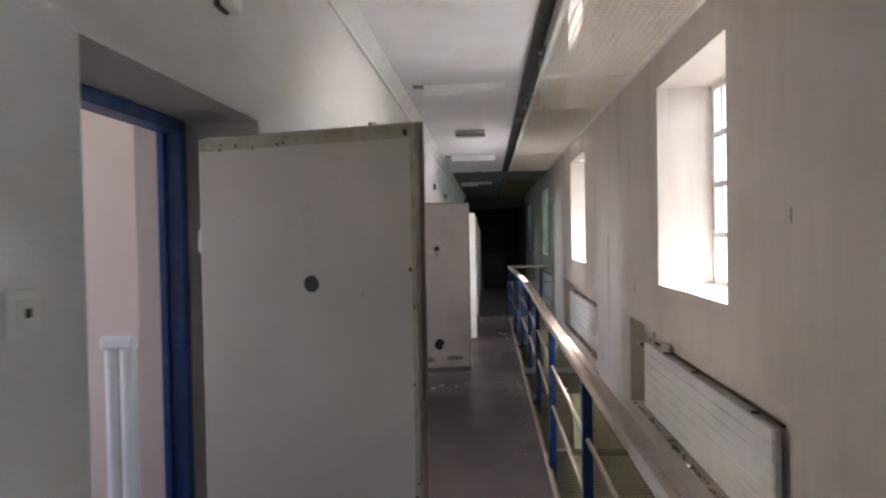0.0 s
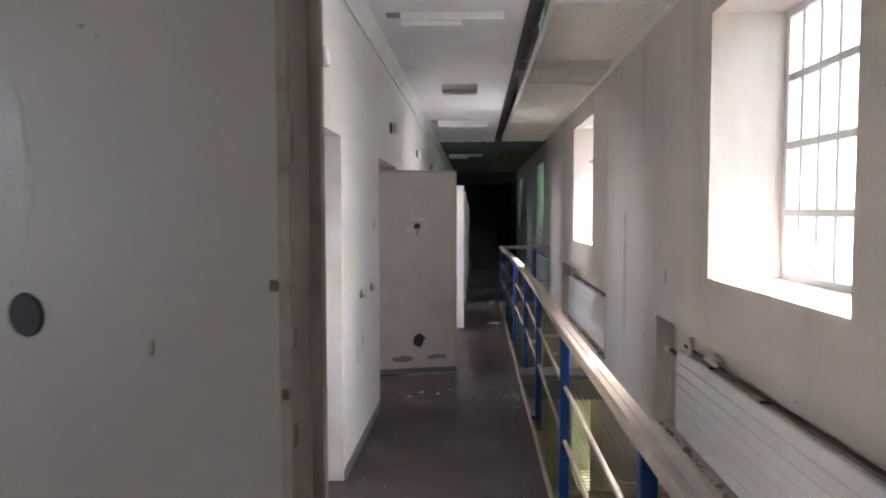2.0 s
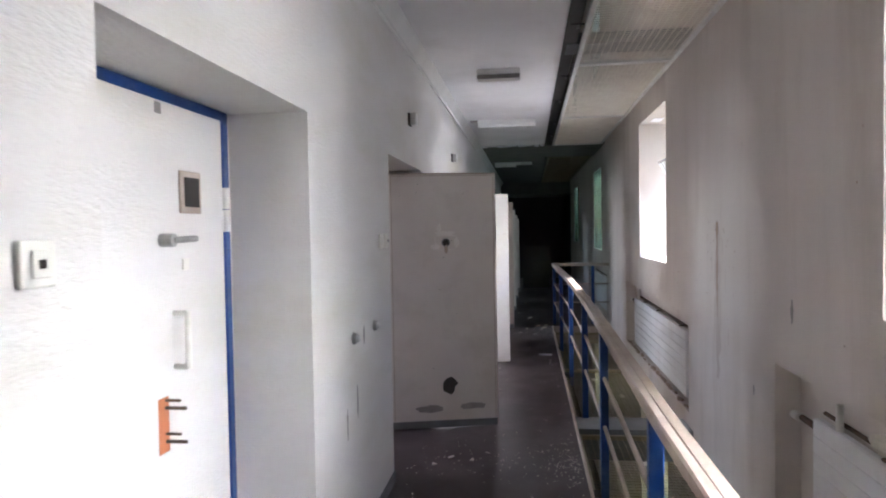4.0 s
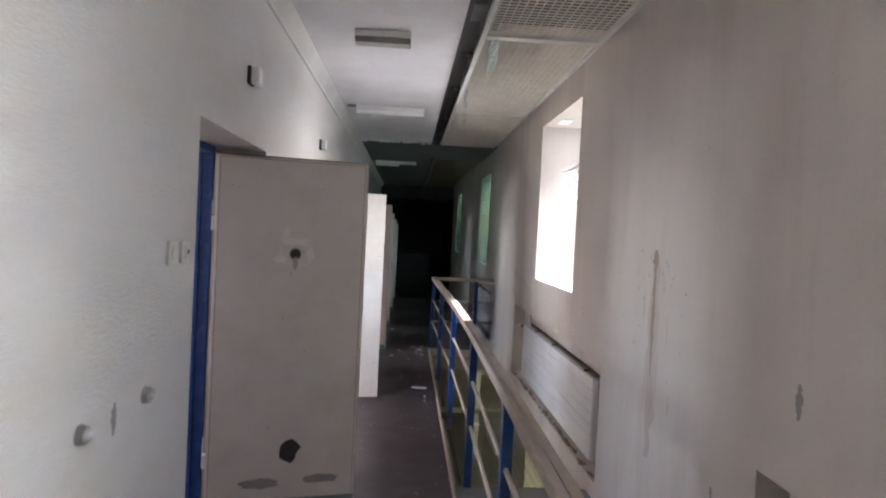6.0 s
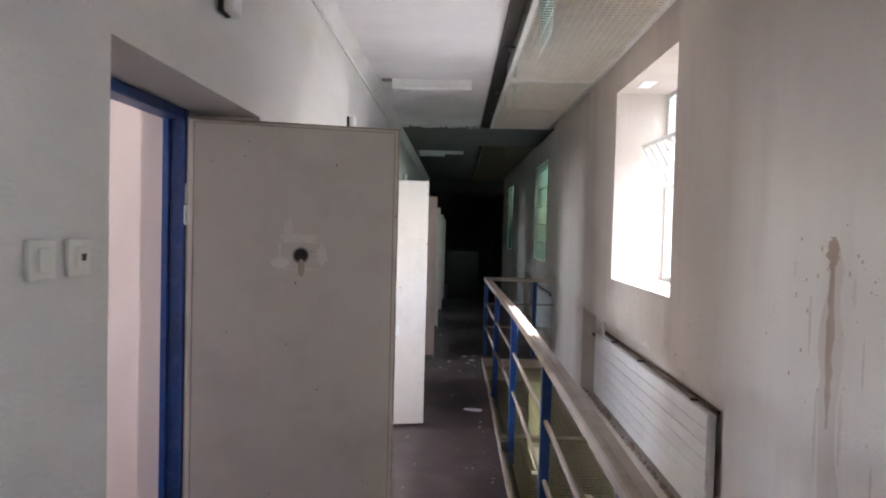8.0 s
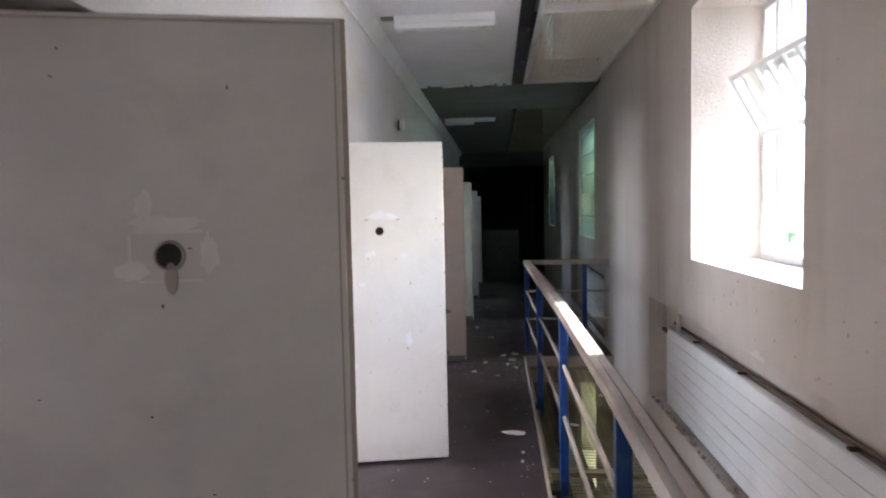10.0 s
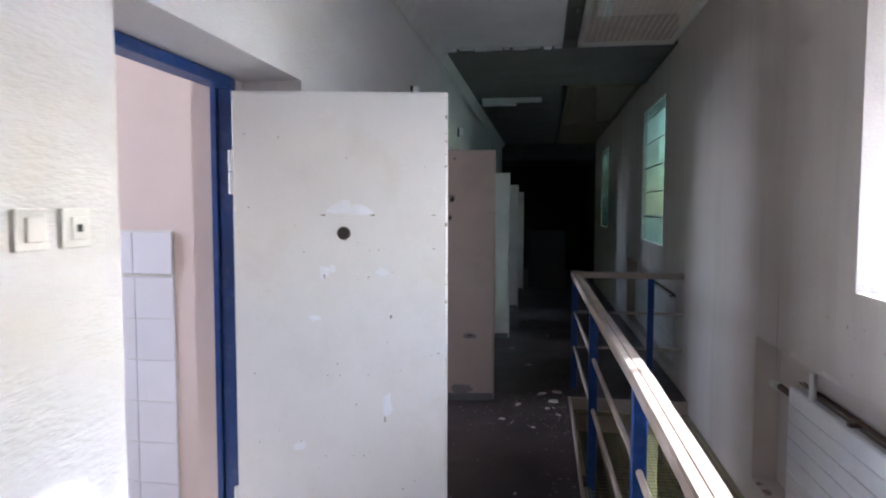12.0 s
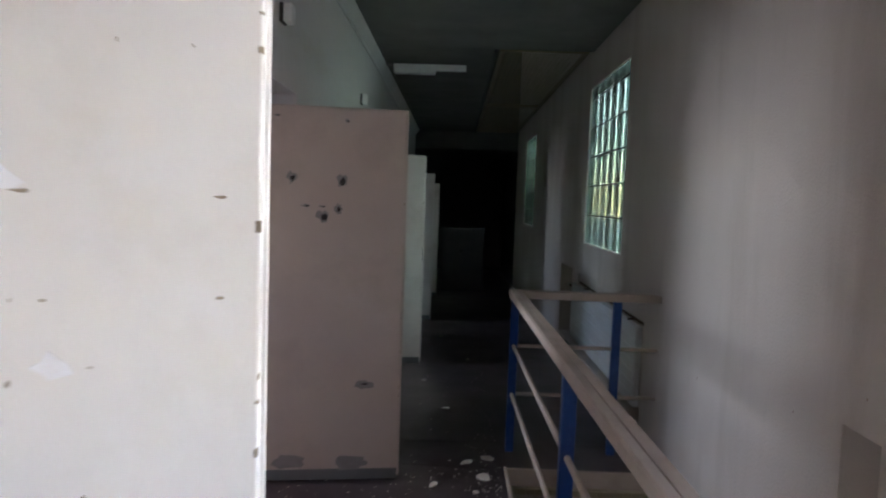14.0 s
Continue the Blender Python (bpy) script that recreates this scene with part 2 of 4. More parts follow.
def solid_grid(xs, ys, zs, full):
    """A mesh of the grid's full cells, with faces only where full meets empty."""
    bm = bmesh.new()
    n = (len(xs) - 1, len(ys) - 1, len(zs) - 1)
    at = {}

    def vert(i, j, k):
        if (i, j, k) not in at:
            at[i, j, k] = bm.verts.new((xs[i], ys[j], zs[k]))
        return at[i, j, k]

    def is_full(i, j, k):
        return 0 <= i < n[0] and 0 <= j < n[1] and 0 <= k < n[2] and full(i, j, k)

    for i in range(n[0]):
        for j in range(n[1]):
            for k in range(n[2]):
                if not is_full(i, j, k):
                    continue
                c = ((i, j, k), (i + 1, j, k), (i + 1, j + 1, k), (i, j + 1, k), (i, j, k + 1), (i + 1, j, k + 1), (i + 1, j + 1, k + 1), (i, j + 1, k + 1))
                for d, f in (((-1, 0, 0), (0, 4, 7, 3)), ((1, 0, 0), (1, 2, 6, 5)), ((0, -1, 0), (0, 1, 5, 4)), ((0, 1, 0), (3, 7, 6, 2)), ((0, 0, -1), (0, 3, 2, 1)), ((0, 0, 1), (4, 5, 6, 7))):
                    if not is_full(i + d[0], j + d[1], k + d[2]):
                        bm.faces.new([vert(*c[q]) for q in f])
    return bm


def cuts(*spans):
    return sorted({round(v, 4) for s in spans for v in s})


# ---- plan ----
XL, XR, ZC = -0.76, 1.385, 3.0            # cell wall face, outer wall face, ceiling
EDGE = 0.45                               # edge of the walkway
Y0, Y1 = -4.5, 23.7                       # ends of the gallery
STOREY = 3.25
OPEN = [(1.47, 2.52), (4.075, 5.375), (6.89, 8.115), (9.548, 10.76), (12.33, 13.40), (15.05, 16.12), (17.75, 18.82), (20.45, 21.52)]
HINGE = [2.485, 5.344, 7.98, 10.68, 13.30, 16.02, 18.72, 21.42]      # hinge side of each frame
HEAD = 2.072
WIN = [(-1.45, 0.03), (3.93, 5.41), (9.25, 10.75), (14.81, 16.25), (20.5, 21.95)]
SILL, WHEAD = 1.235, 2.757
BLOCK = WIN[3:]
BSILL, BHEAD = 1.165, 2.645
NICHE = [(-2.25, 1.05), (3.17, 6.48), (8.40, 11.88), (14.10, 17.50)]
NTOP, NBOT = 0.856, 0.06
XW = 1.80                                 # window plane
XO = 1.96                                 # outer face of the outer wall
FAR = 13.9                                # past here the floor sags a little


def floor_z(y):
    return 0.0 if y < FAR else -0.022 * (y - FAR)


ys = cuts((Y0, Y1), *WIN, *NICHE)
zs = cuts((-STOREY - 0.2, 2 * STOREY), (SILL, WHEAD), (SILL - STOREY, WHEAD - STOREY), (SILL + STOREY, WHEAD + STOREY), (NBOT, NTOP), (BSILL, BHEAD), (BSILL + STOREY, BHEAD + STOREY))
xs = [XR, XR + 0.13, XO]


def outer_full(i, j, k):
    y, z = (ys[j] + ys[j + 1]) / 2, (zs[k] + zs[k + 1]) / 2
    for w in WIN:
        if w[0] < y < w[1]:
            for s in (-STOREY, 0, STOREY):
                if s and w[0] < 0:
                    continue
                lo, hi = (BSILL, BHEAD) if s >= 0 and w in BLOCK else (SILL, WHEAD)
                if lo + s < z < hi + s:
                    return False
    return not (i == 0 and NBOT < z < NTOP and any(a < y < b for a, b in NICHE))


setting("wall_outer", solid_grid(xs, ys, zs, outer_full), M_OUTER, "stained beige painted outer wall with deep window openings", "wall")
ys2 = cuts((Y0, Y1), *OPEN)
zs2 = [-0.5, -0.006, HEAD, ZC + 0.25]
XB = -1.22                            # back of the cell wall
setting("wall_cells", solid_grid([XB, XL], ys2, zs2, lambda i, j, k: not (k == 1 and any(a < (ys2[j] + ys2[j + 1]) / 2 < b for a, b in OPEN))), M_WALL, "textured off-white cell wall with deep door openings", "wall")
setting("wall_cells_lower", boxes((XB, XL, Y0, Y1, -STOREY - 0.2, -0.502)), M_UPPER, "cell wall of the storey below, browned for its dimness", "wall")
setting("wall_cells_upper", boxes((XB, XL, Y0, Y1, ZC + 0.252, 2 * STOREY)), M_UPPER, "cell wall of the storey above, browned for its dimness", "wall")
setting("wall_end_near", boxes((XL - 3.6, XO, Y0 - 0.3, Y0 - 0.002, -STOREY - 0.2, 2 * STOREY)), M_WALL, "plain off-white end wall", "wall")
setting("wall_end_far", boxes((XL - 3.6, XL - 0.002, Y1 + 0.002, Y1 + 0.3, -STOREY - 0.2, 2 * STOREY), (XL, XO, Y1 + 0.002, Y1 + 0.3, 2.62, 2 * STOREY), (XL, XO, Y1 + 0.002, Y1 + 0.3, -STOREY - 0.2, -0.3)), M_CEIL_GLOOM, "greenish end wall darkened for the gloom, above a dark opening", "wall")
# Near-black colour on these walls stands in for the room's darkness.
setting("wall_dark_room", boxes((XL - 0.3, XL - 0.004, Y1 + 0.304, Y1 + 4, -0.6, 2.7), (XR + 0.002, XO + 0.3, Y1 + 0.304, Y1 + 4, -0.6, 2.7), (XR + 0.002, XO + 0.3, Y1 + 0.002, Y1 + 0.302, -0.298, 2.618), (XL - 0.3, XO + 0.3, Y1 + 4.004, Y1 + 4.19, -0.6, 2.7), (XL - 0.3, XO + 0.3, Y1 + 0.304, Y1 + 4.2, 2.704, 2.8)), M_DARK, "near-black walls put in for the dark of an unlit room", "wall")

# floors
setting("floor", boxes((XL - 3.4, EDGE, Y0, 13.50, -0.27, 0.0), (XL - 3.4, XR, 13.502, FAR, -0.27, 0.0)), M_FLOOR, "worn dark brown linoleum walkway", "floor")
bm = bmesh.new()
yf = Y1 + 4.2
vv = [bm.verts.new(p) for p in ((XL - 3.4, FAR + 0.002, 0), (XR, FAR + 0.002, 0), (XR, yf, floor_z(yf)), (XL - 3.4, yf, floor_z(yf)))]
bm.faces.new(vv)
r = bmesh.ops.extrude_face_region(bm, geom=bm.faces[:])
for v in r["geom"]:
    if isinstance(v, bmesh.types.BMVert):
        v.co.z -= 0.27
bmesh.ops.recalc_face_normals(bm, faces=bm.faces[:])
setting("floor_far", bm, M_FLOOR, "dusty dark floor past the stairwell rail", "floor")
setting("floor_lower", boxes((XL, XR, Y0, Y1, -STOREY - 0.25, -STOREY)), M_CONC, "dusty floor of the storey below, darkened for its dimness", "floor")
setting("floor_edge", boxes((EDGE, EDGE + 0.02, Y0, 13.50, -0.27, 0.012, 0.003), (EDGE + 0.022, XR - 0.002, 13.48, 13.50, -0.27, 0.006, 0.003)), M_RAILTOP, "beige steel edge strip of the walkway", "edge strip")
# ceilings
JY = 14.28
setting("ceiling", boxes((XL - 3.4, 0.385, Y0, JY, ZC, ZC + 0.25)), M_CEIL, "whitewashed ceiling with faint stains", "ceiling")
setting("ceiling_far", boxes((XL - 3.4, XR, JY + 0.01, 16.22, ZC - 0.014, ZC + 0.25), (XL - 3.4, 0.44, 16.222, Y1, ZC - 0.014, ZC + 0.25)), M_CEIL_GLOOM, "greenish ceiling darkened for the gloom past a cracked joint", "ceiling")
setting("ceiling_upper", boxes((XL - 3.4, XO, Y0, Y1, 2 * STOREY + 0.002, 2 * STOREY + 0.25)), M_UPPER, "ceiling of the storey above, browned for its dimness", "ceiling")
# cracked plaster along the joint
bm = bmesh.new()
rng = random.Random(5)
x = XL + 0.06
while x < 0.36:
    w = rng.uniform(0.05, 0.16)
    box(bm, x, min(x + w, 0.38), JY - rng.uniform(0.02, 0.09), JY + 0.008, ZC - rng.uniform(0.014, 0.028), ZC - 0.001, 0.004)
    x += w + rng.uniform(-0.005, 0.03)
setting("trim_joint", bm, M_CHIP, "flaking plaster along the ceiling joint", "plaster")
bm = bmesh.new()
for ya, yb, zz in ((Y0, JY, ZC), (JY + 0.004, Y1, ZC - 0.014)):
    p = [(XL, 2.885), (XL + 0.016, 2.885), (XL + 0.02, 2.91), (XL + 0.075, zz - 0.012), (XL + 0.08, zz - 0.001), (XL, zz - 0.001)]
    va = [bm.verts.new((x, ya, z)) for x, z in p]
    vb = [bm.verts.new((x, yb, z)) for x, z in p]
    for q in range(6):
        bm.faces.new((va[q], va[(q + 1) % 6], vb[(q + 1) % 6], vb[q]))
    bm.faces.new(va), bm.faces.new(vb)
bmesh.ops.recalc_face_normals(bm, faces=bm.faces[:])
setting("trim_cornice", bm, M_COVE, "white cornice along the cell wall", "cornice")
bm = bmesh.new()
for (a, b), (c, d) in zip([(Y0, Y0)] + OPEN, OPEN + [(Y1, Y1)]):
    if c - b > 0.1 and c < 14:
        box(bm, XL, XL + 0.012, b, c, 0.0, 0.07, 0.003)
setting("baseboard", bm, M_BEAM, "dark grey skirting strip along the cell wall", "skirting")

# ---- yard outside ----
GZ = -STOREY - 0.6
setting("ground", boxes((-300, 300, -300, 300, GZ - 0.4, GZ)), M_YARD, "yard ground outside, made pale to bounce light indoors", "ground")


def tree(x, y, h, seed, clump_n=34, leaf=1.0):
    rg = random.Random(seed)
    top = thing("tree", pose(x, y, GZ), "leafy green tree in the yard", "tree", "trees in the yard")
    bm = bmesh.new()
    rod(bm, (0, 0, -0.05), (0.05, 0, h * 0.5), 0.16, 10, 0.10)
    for k in range(7):
        an = k * 0.9 + rg.random()
        rod(bm, (0.03, 0, h * (0.3 + 0.03 * k)), (math.cos(an) * h * 0.28, math.sin(an) * h * 0.28, h * (0.55 + 0.05 * k)), 0.05, 6, 0.015)
    part("trunk", bm, M_BARK, top)
    verts, faces = [], []
    clumps = [(rg.gauss(0, h * 0.17), rg.gauss(0, h * 0.17), h * rg.uniform(0.4, 0.95), h * rg.uniform(0.07, 0.15)) for _ in range(clump_n)]
    for cx, cy, cz, cr in clumps:
        for _ in range(75):
            d = Vector((rg.gauss(0, 1), rg.gauss(0, 1), rg.gauss(0, 0.8))).normalized() * cr * rg.uniform(0.5, 1.1)
            c = Vector((cx, cy, cz)) + d
            if c.x + x < XO + 0.5:         # the crown grows clear of the wall
                continue
            u = Vector((rg.gauss(0, 1), rg.gauss(0, 1), rg.gauss(0, 1))).normalized()
            v = u.orthogonal().normalized() * rg.uniform(0.05, 0.1) * leaf
            u = u * rg.uniform(0.07, 0.14) * leaf
            k = len(verts)
            verts += [tuple(c - u), tuple(c + v), tuple(c + u), tuple(c - v)]
            faces.append((k, k + 1, k + 2, k + 3))
    me = bpy.data.meshes.new("crown")
    me.from_pydata(verts, [], faces)
    me.materials.append(M_LEAF)
    cr = new("crown", me)
    cr.parent = top


for k, (x, y, h) in enumerate(((9.5, 15, 2.8), (11.5, 21, 2.9), (9.0, 27, 3.0), (13.5, 34, 3.1), (10.5, 42, 3.2), (15, 50, 3.3))):
    tree(x, y, h, k)
# Dense trees added outside to cut and green the glass blocks' daylight.
for k, (x, y, h) in enumerate(((3.6, 20.0, 5.4), (3.8, 22.8, 6.4), (4.4, 28.6, 7.0), (4.8, 32.0, 7.6), (5.0, 36.0, 8.0))):
    tree(x, y, h, 20 + k, 64, 1.35)

rng = random.Random(31)
verts, faces = [], []
for _ in range(16000):
    y = rng.uniform(-6, 32)
    top_z = 2.3 + 0.4 * math.sin(y * 1.7) * math.sin(y * 0.6 + 1) + rng.gauss(0, 0.12)
    c = Vector((4.6 + rng.gauss(0, 0.35) + 0.3 * math.sin(y * 2.1), y, GZ + max(0.02, top_z * (1 - rng.random() ** 1.6))))
    u = Vector((rng.gauss(0, 1), rng.gauss(0, 1), rng.gauss(0, 1))).normalized()
    v = u.orthogonal().normalized() * rng.uniform(0.05, 0.09)
    u = u * rng.uniform(0.07, 0.13)
    k = len(verts)
    verts += [tuple(c - u), tuple(c + v), tuple(c + u), tuple(c - v)]
    faces.append((k, k + 1, k + 2, k + 3))
me = bpy.data.meshes.new("hedge")
me.from_pydata(verts, [], faces)
me.materials.append(M_LEAF)
tagged(new("hedge", me), "overgrown green hedge along the building", "hedge", kind="stuff")

# ---- cells ----
XC = XL - 3.4                             # inner face of the cells' back walls


def cell(n, a, b):
    """The room behind an opening: partitions and a back wall with a window hole."""
    ya, yb = a - 1.25, b + 0.30
    bm = solid_grid([XC - 0.3, XC], cuts((ya, yb + 0.1), (a - 0.35, b - 0.15)), [0.0, 1.15, 2.55, ZC], lambda i, j, k: n > 7 or not (k == 1 and j == 1))
    box(bm, XC, XB - 0.004, yb, yb + 0.1, 0.0, ZC)
    box(bm, XC, XB - 0.004, ya, ya + 0.05, 0.0, ZC)
    setting("wall_cell_%d" % n, bm, M_PINK, "pale pinkish cell walls", "wall")


for n, b in enumerate(HINGE):
    cell(n + 1, b - 1.05, b)
# Unseen pale floor, added to throw sunlight up onto the open door.
setting("floor_washroom", boxes((XC + 0.002, XB - 0.006, HINGE[3] - 2.34, HINGE[3] + 0.298, 0.0005, 0.006), (XB - 0.005, XL - 0.012, OPEN[3][0] + 0.002, HINGE[3] - 0.002, 0.0005, 0.006)), M_BOUNCE_FLOOR, "unseen pale washroom floor added to bounce sun onto the door", "floor")

# tiles on the partition of one cell, with a projecting cap row
tiles = tagged(new("wall_tiles"), "white glazed wall tiles in a cell washroom corner", "tiles", kind="structure")
tiles.matrix_basis = pose(XB - 0.06, HINGE[3] + 0.30, 0)
bm = bmesh.new()
box(bm, -0.0985, 0.0985, -0.008, 0, 0.0015, 0.1985, 0.002)
tile_mesh = finish("tile", bm, M_TILE)
for i in range(10):
    for j in range(7):
        t = new("tile", tile_mesh)
        t.parent = tiles
        t.matrix_basis = pose(-0.30 - 0.2 * i, -0.001 - (0.012 if j == 6 else 0), 0.02 + 0.2 * j + (0.012 if j == 6 else 0))
part("grout", boxes((-2.3, -0.20, -0.004, -0.0005, 0.0, 1.44)), M_PLASTIC, tiles)

# tall radiator inside the first cell
top = thing("cell_radiator", pose(XB - 0.175, HINGE[0] + 0.20, 0.0), "tall narrow white radiator inside a cell", "radiator")
for k in range(2):
    bm = bmesh.new()
    rod(bm, (-0.03 + 0.06 * k, 0, 0.12), (-0.03 + 0.06 * k, 0, 1.24), 0.031, 14)
    part("column", bm, M_RAD, top)
part("header", boxes((-0.07, 0.07, -0.035, 0.035, 1.22, 1.275, 0.015, 3)), M_RAD, top)
part("foot", boxes((-0.07, 0.07, -0.035, 0.035, 0.0, 0.14, 0.015, 3)), M_RAD, top)

# ---- doors ----
LEAF_H, LEAF_T = 2.03, 0.052
XF = -1.01                            # front of the door frames


def door(n, a, b, angle, width, mat, label, shift=0.0, back=0.0, kick=True, rim=None, lh=1.995, lip=0.014, deep=0.0):
    """Frame in the opening; the leaf hangs on the far jamb and swings out by angle from shut."""
    h = HINGE[n - 1]
    top = thing("door_%d" % n, pose(XF - deep, h, floor_z(h)), label, "door", "cell doors")
    top["kind"] = "structure"
    y_lock = -(width + 0.09)
    hh = HEAD - floor_z(h)
    part("frame", boxes((-0.085, 0, -0.045, -0.001, 0.001, hh - 0.001, 0.004), (-0.085, -0.058, -0.06, -0.045, 0.001, hh - 0.045, 0.003), (-0.085, 0, y_lock, y_lock + 0.045, 0.001, hh - 0.001, 0.004), (-0.085, 0, y_lock + 0.045, -0.045, hh - 0.045, hh - 0.001, 0.004)), M_BLUE, top, "chipped blue steel frame")
    if b - h > 0.004:
        part("jamb_lining", boxes((-0.2 + deep, -0.012, 0.001, b - h - 0.001, 0.001, hh - 0.001)), M_PINK, top, "pale pinkish plaster jamb")
    if (h - a) + y_lock > 0.02:
        part("jamb_infill", boxes((-0.2 + deep, -0.012, a - h + 0.001, y_lock - 0.001, 0.001, hh - 0.001)), M_WALL, top, "off-white masonry jamb")
    leaf = part("leaf", boxes((-LEAF_T, -0.0085, -width + lip, -0.014, 0.07 if kick else 0.014, lh - 0.014, 0.003, 2)), mat, top)
    leaf.matrix_basis = pose(0.006 + shift, -0.03 - back, 0, 0, 0, angle)
    part("outer_sheet", boxes((-0.008, 0.0, -width, 0, 0.012, lh, 0.002)), rim or mat, leaf)
    if kick:
        part("kick_plate", boxes((-LEAF_T + 0.001, -0.009, -width + lip + 0.002, -0.016, 0.012, 0.0695, 0.002)), M_BEAM, leaf, "dark grey kick strip")
    e = bmesh.new()
    rg = random.Random(n)
    z = 0.09
    while z < lh - 0.1:
        h = rg.uniform(0.006, 0.05) if n == 1 else rg.uniform(0.003, 0.016)
        if rg.random() < (0.7 if n == 1 else 0.28):
            box(e, -LEAF_T - 0.0006, -LEAF_T + rg.uniform(0.003, 0.014), -width + lip - 0.0015, -width + lip + rg.uniform(0.0005, 0.006), z, z + h, 0.0004)
        z += h + rg.uniform(0.0, 0.12)
    part("worn_edge", e, M_EDGE, leaf, "rubbed bare door edge")
    for z in (0.26, 1.60):
        g = bmesh.new()
        rod(g, (0.010, 0.008, z), (0.010, 0.008, z + 0.085), 0.014, 12)
        rod(g, (0.010, 0.008, z + 0.089), (0.010, 0.008, z + 0.17), 0.014, 12)
        box(g, -0.045, 0.004, -0.013, 0.004, z + 0.004, z + 0.082, 0.002)
        part("hinge", g, M_WHITE, leaf, "white painted hinge")
    return leaf


def disc(leaf, name, u, z, r, mat, label, depth=0.003, rz=None, seg=18, rough_edge=0.0, seed=1, x=None):
    """A round or ragged plate on the inner face of a leaf, u metres from the hinge."""
    bm = bmesh.new()
    rg = random.Random(seed)
    x0 = -LEAF_T if x is None else x
    sgn = -1 if x is None else 1
    rz = rz or r
    fr, bk = [], []
    for k in range(seg):
        an = 2 * math.pi * k / seg
        q = 1 + rg.uniform(-rough_edge, rough_edge)
        fr.append(bm.verts.new((x0 + sgn * depth, -u + math.cos(an) * r * q, z + math.sin(an) * rz * q)))
        bk.append(bm.verts.new((x0 - sgn * 0.0002, -u + math.cos(an) * r * q * 1.05, z + math.sin(an) * rz * q * 1.05)))
    bm.faces.new(fr)
    for k in range(seg):
        bm.faces.new((fr[k], fr[(k + 1) % seg], bk[(k + 1) % seg], bk[k]))
    bmesh.ops.recalc_face_normals(bm, faces=bm.faces[:])
    return part(name, bm, mat, leaf, label)


def ring(leaf, u, z, r, mat, label):
    bm = bmesh.new()
    bmesh.ops.create_cone(bm, cap_ends=False, segments=20, radius1=r, radius2=r * 0.86, depth=0.008, matrix=Matrix.Translation((-LEAF_T - 0.004, -u, z)) @ Euler((0, radians(-90), 0)).to_matrix().to_4x4())
    bmesh.ops.solidify(bm, geom=bm.faces[:], thickness=0.003)
    return part("rosette", bm, mat, leaf, label)


def chips(leaf, mat, name, label, seed, n, width, z0, z1, size):
    """Small paint chips strewn over a leaf, one joined part."""
    rg = random.Random(seed)
    bm = bmesh.new()
    for _ in range(n):
        u, z = rg.uniform(0.05, width - 0.04), rg.uniform(z0, z1)
        s, t = size * rg.uniform(0.3, 1.0), size * rg.uniform(0.15, 0.6)
        if rg.random() < 0.3:
            s, t = t, s
        box(bm, -LEAF_T - 0.0012, -LEAF_T + 0.001, -u - s / 2, -u + s / 2, z - t / 2, z + t / 2)
    o = part(name, bm, mat, leaf, label)
    o["kind"] = "stuff"


W = 0.87
L1 = door(1, *OPEN[0], 75.3, 0.813, M_DOOR_1, "open grey-painted steel cell door in a blue frame", 0.089, 0.035, rim=M_RAILTOP, lh=2.0)
disc(L1, "peephole", 0.437, 1.499, 0.026, M_HOLE, "dark round peephole", 0.002)
chips(L1, M_EDGE, "scuffs", "small brown scuffs", 3, 26, 0.80, 0.3, 1.95, 0.007)
bm = bmesh.new()
rg = random.Random(900)
for k in range(90):
    u, z, s = 0.43 + rg.gauss(0, 0.016), 1.62 + 0.3 * rg.random() ** 1.2, rg.uniform(0.0004, 0.0013)
    box(bm, -LEAF_T - 0.0006, -LEAF_T + 0.001, -u - s, -u + s, z - s, z + s * rg.uniform(1, 3))
part("rust_specks", bm, M_RAILTOP, L1, "brown rust specks")["kind"] = "stuff"
disc(L1, "screw_hole", 0.62, 1.47, 0.003, M_EDGE, "", 0.001, rz=0.009, rough_edge=0.3)
part("grimy_rim", boxes((-LEAF_T - 0.0008, -LEAF_T + 0.002, -0.7985, -0.0145, 1.945, 1.9855), (-LEAF_T - 0.0008, -LEAF_T + 0.002, -0.7985, -0.785, 0.075, 1.9445)), M_GRIME, L1, "yellow-brown grimy rim of the sheet")
rg = random.Random(44)
bm = bmesh.new()
for k in range(16):
    u, z, r = (rg.uniform(0.05, 0.77), 1.955 + rg.uniform(-0.012, 0.012), rg.uniform(0.002, 0.005)) if k < 9 else (rg.uniform(0.779, 0.794), rg.uniform(0.3, 1.95), rg.uniform(0.003, 0.006))
    box(bm, -LEAF_T - 0.0016, -LEAF_T, -u - r, -u + r, z - r * 0.8, z + r * rg.uniform(0.8, 2.2), 0.0006)
part("rust_spots", bm, M_RUST, L1, "small dark rust spots")["kind"] = "stuff"
disc(L1, "rust_hole", 0.770, 1.962, 0.009, M_HOLE, "dark rusted hole at the corner", 0.002, seg=9, rough_edge=0.3)
for u, z, r, rz, q in ((0.425, 1.72, 0.022, 0.055, 61), (0.435, 1.63, 0.016, 0.05, 62), (0.36, 1.70, 0.010, 0.03, 63), (0.54, 1.90, 0.03, 0.012, 64), (0.43, 1.535, 0.02, 0.006, 65)):
    disc(L1, "smudge", u, z, r, M_SMUDGE, "faint brown smudge", 0.0004, rz=rz, seg=20, rough_edge=0.35, seed=q)
L2 = door(2, *OPEN[1], 0, 0.90, M_WALL, "shut off-white cell door with peephole and handles", back=0.045, lh=2.03, deep=0.07)
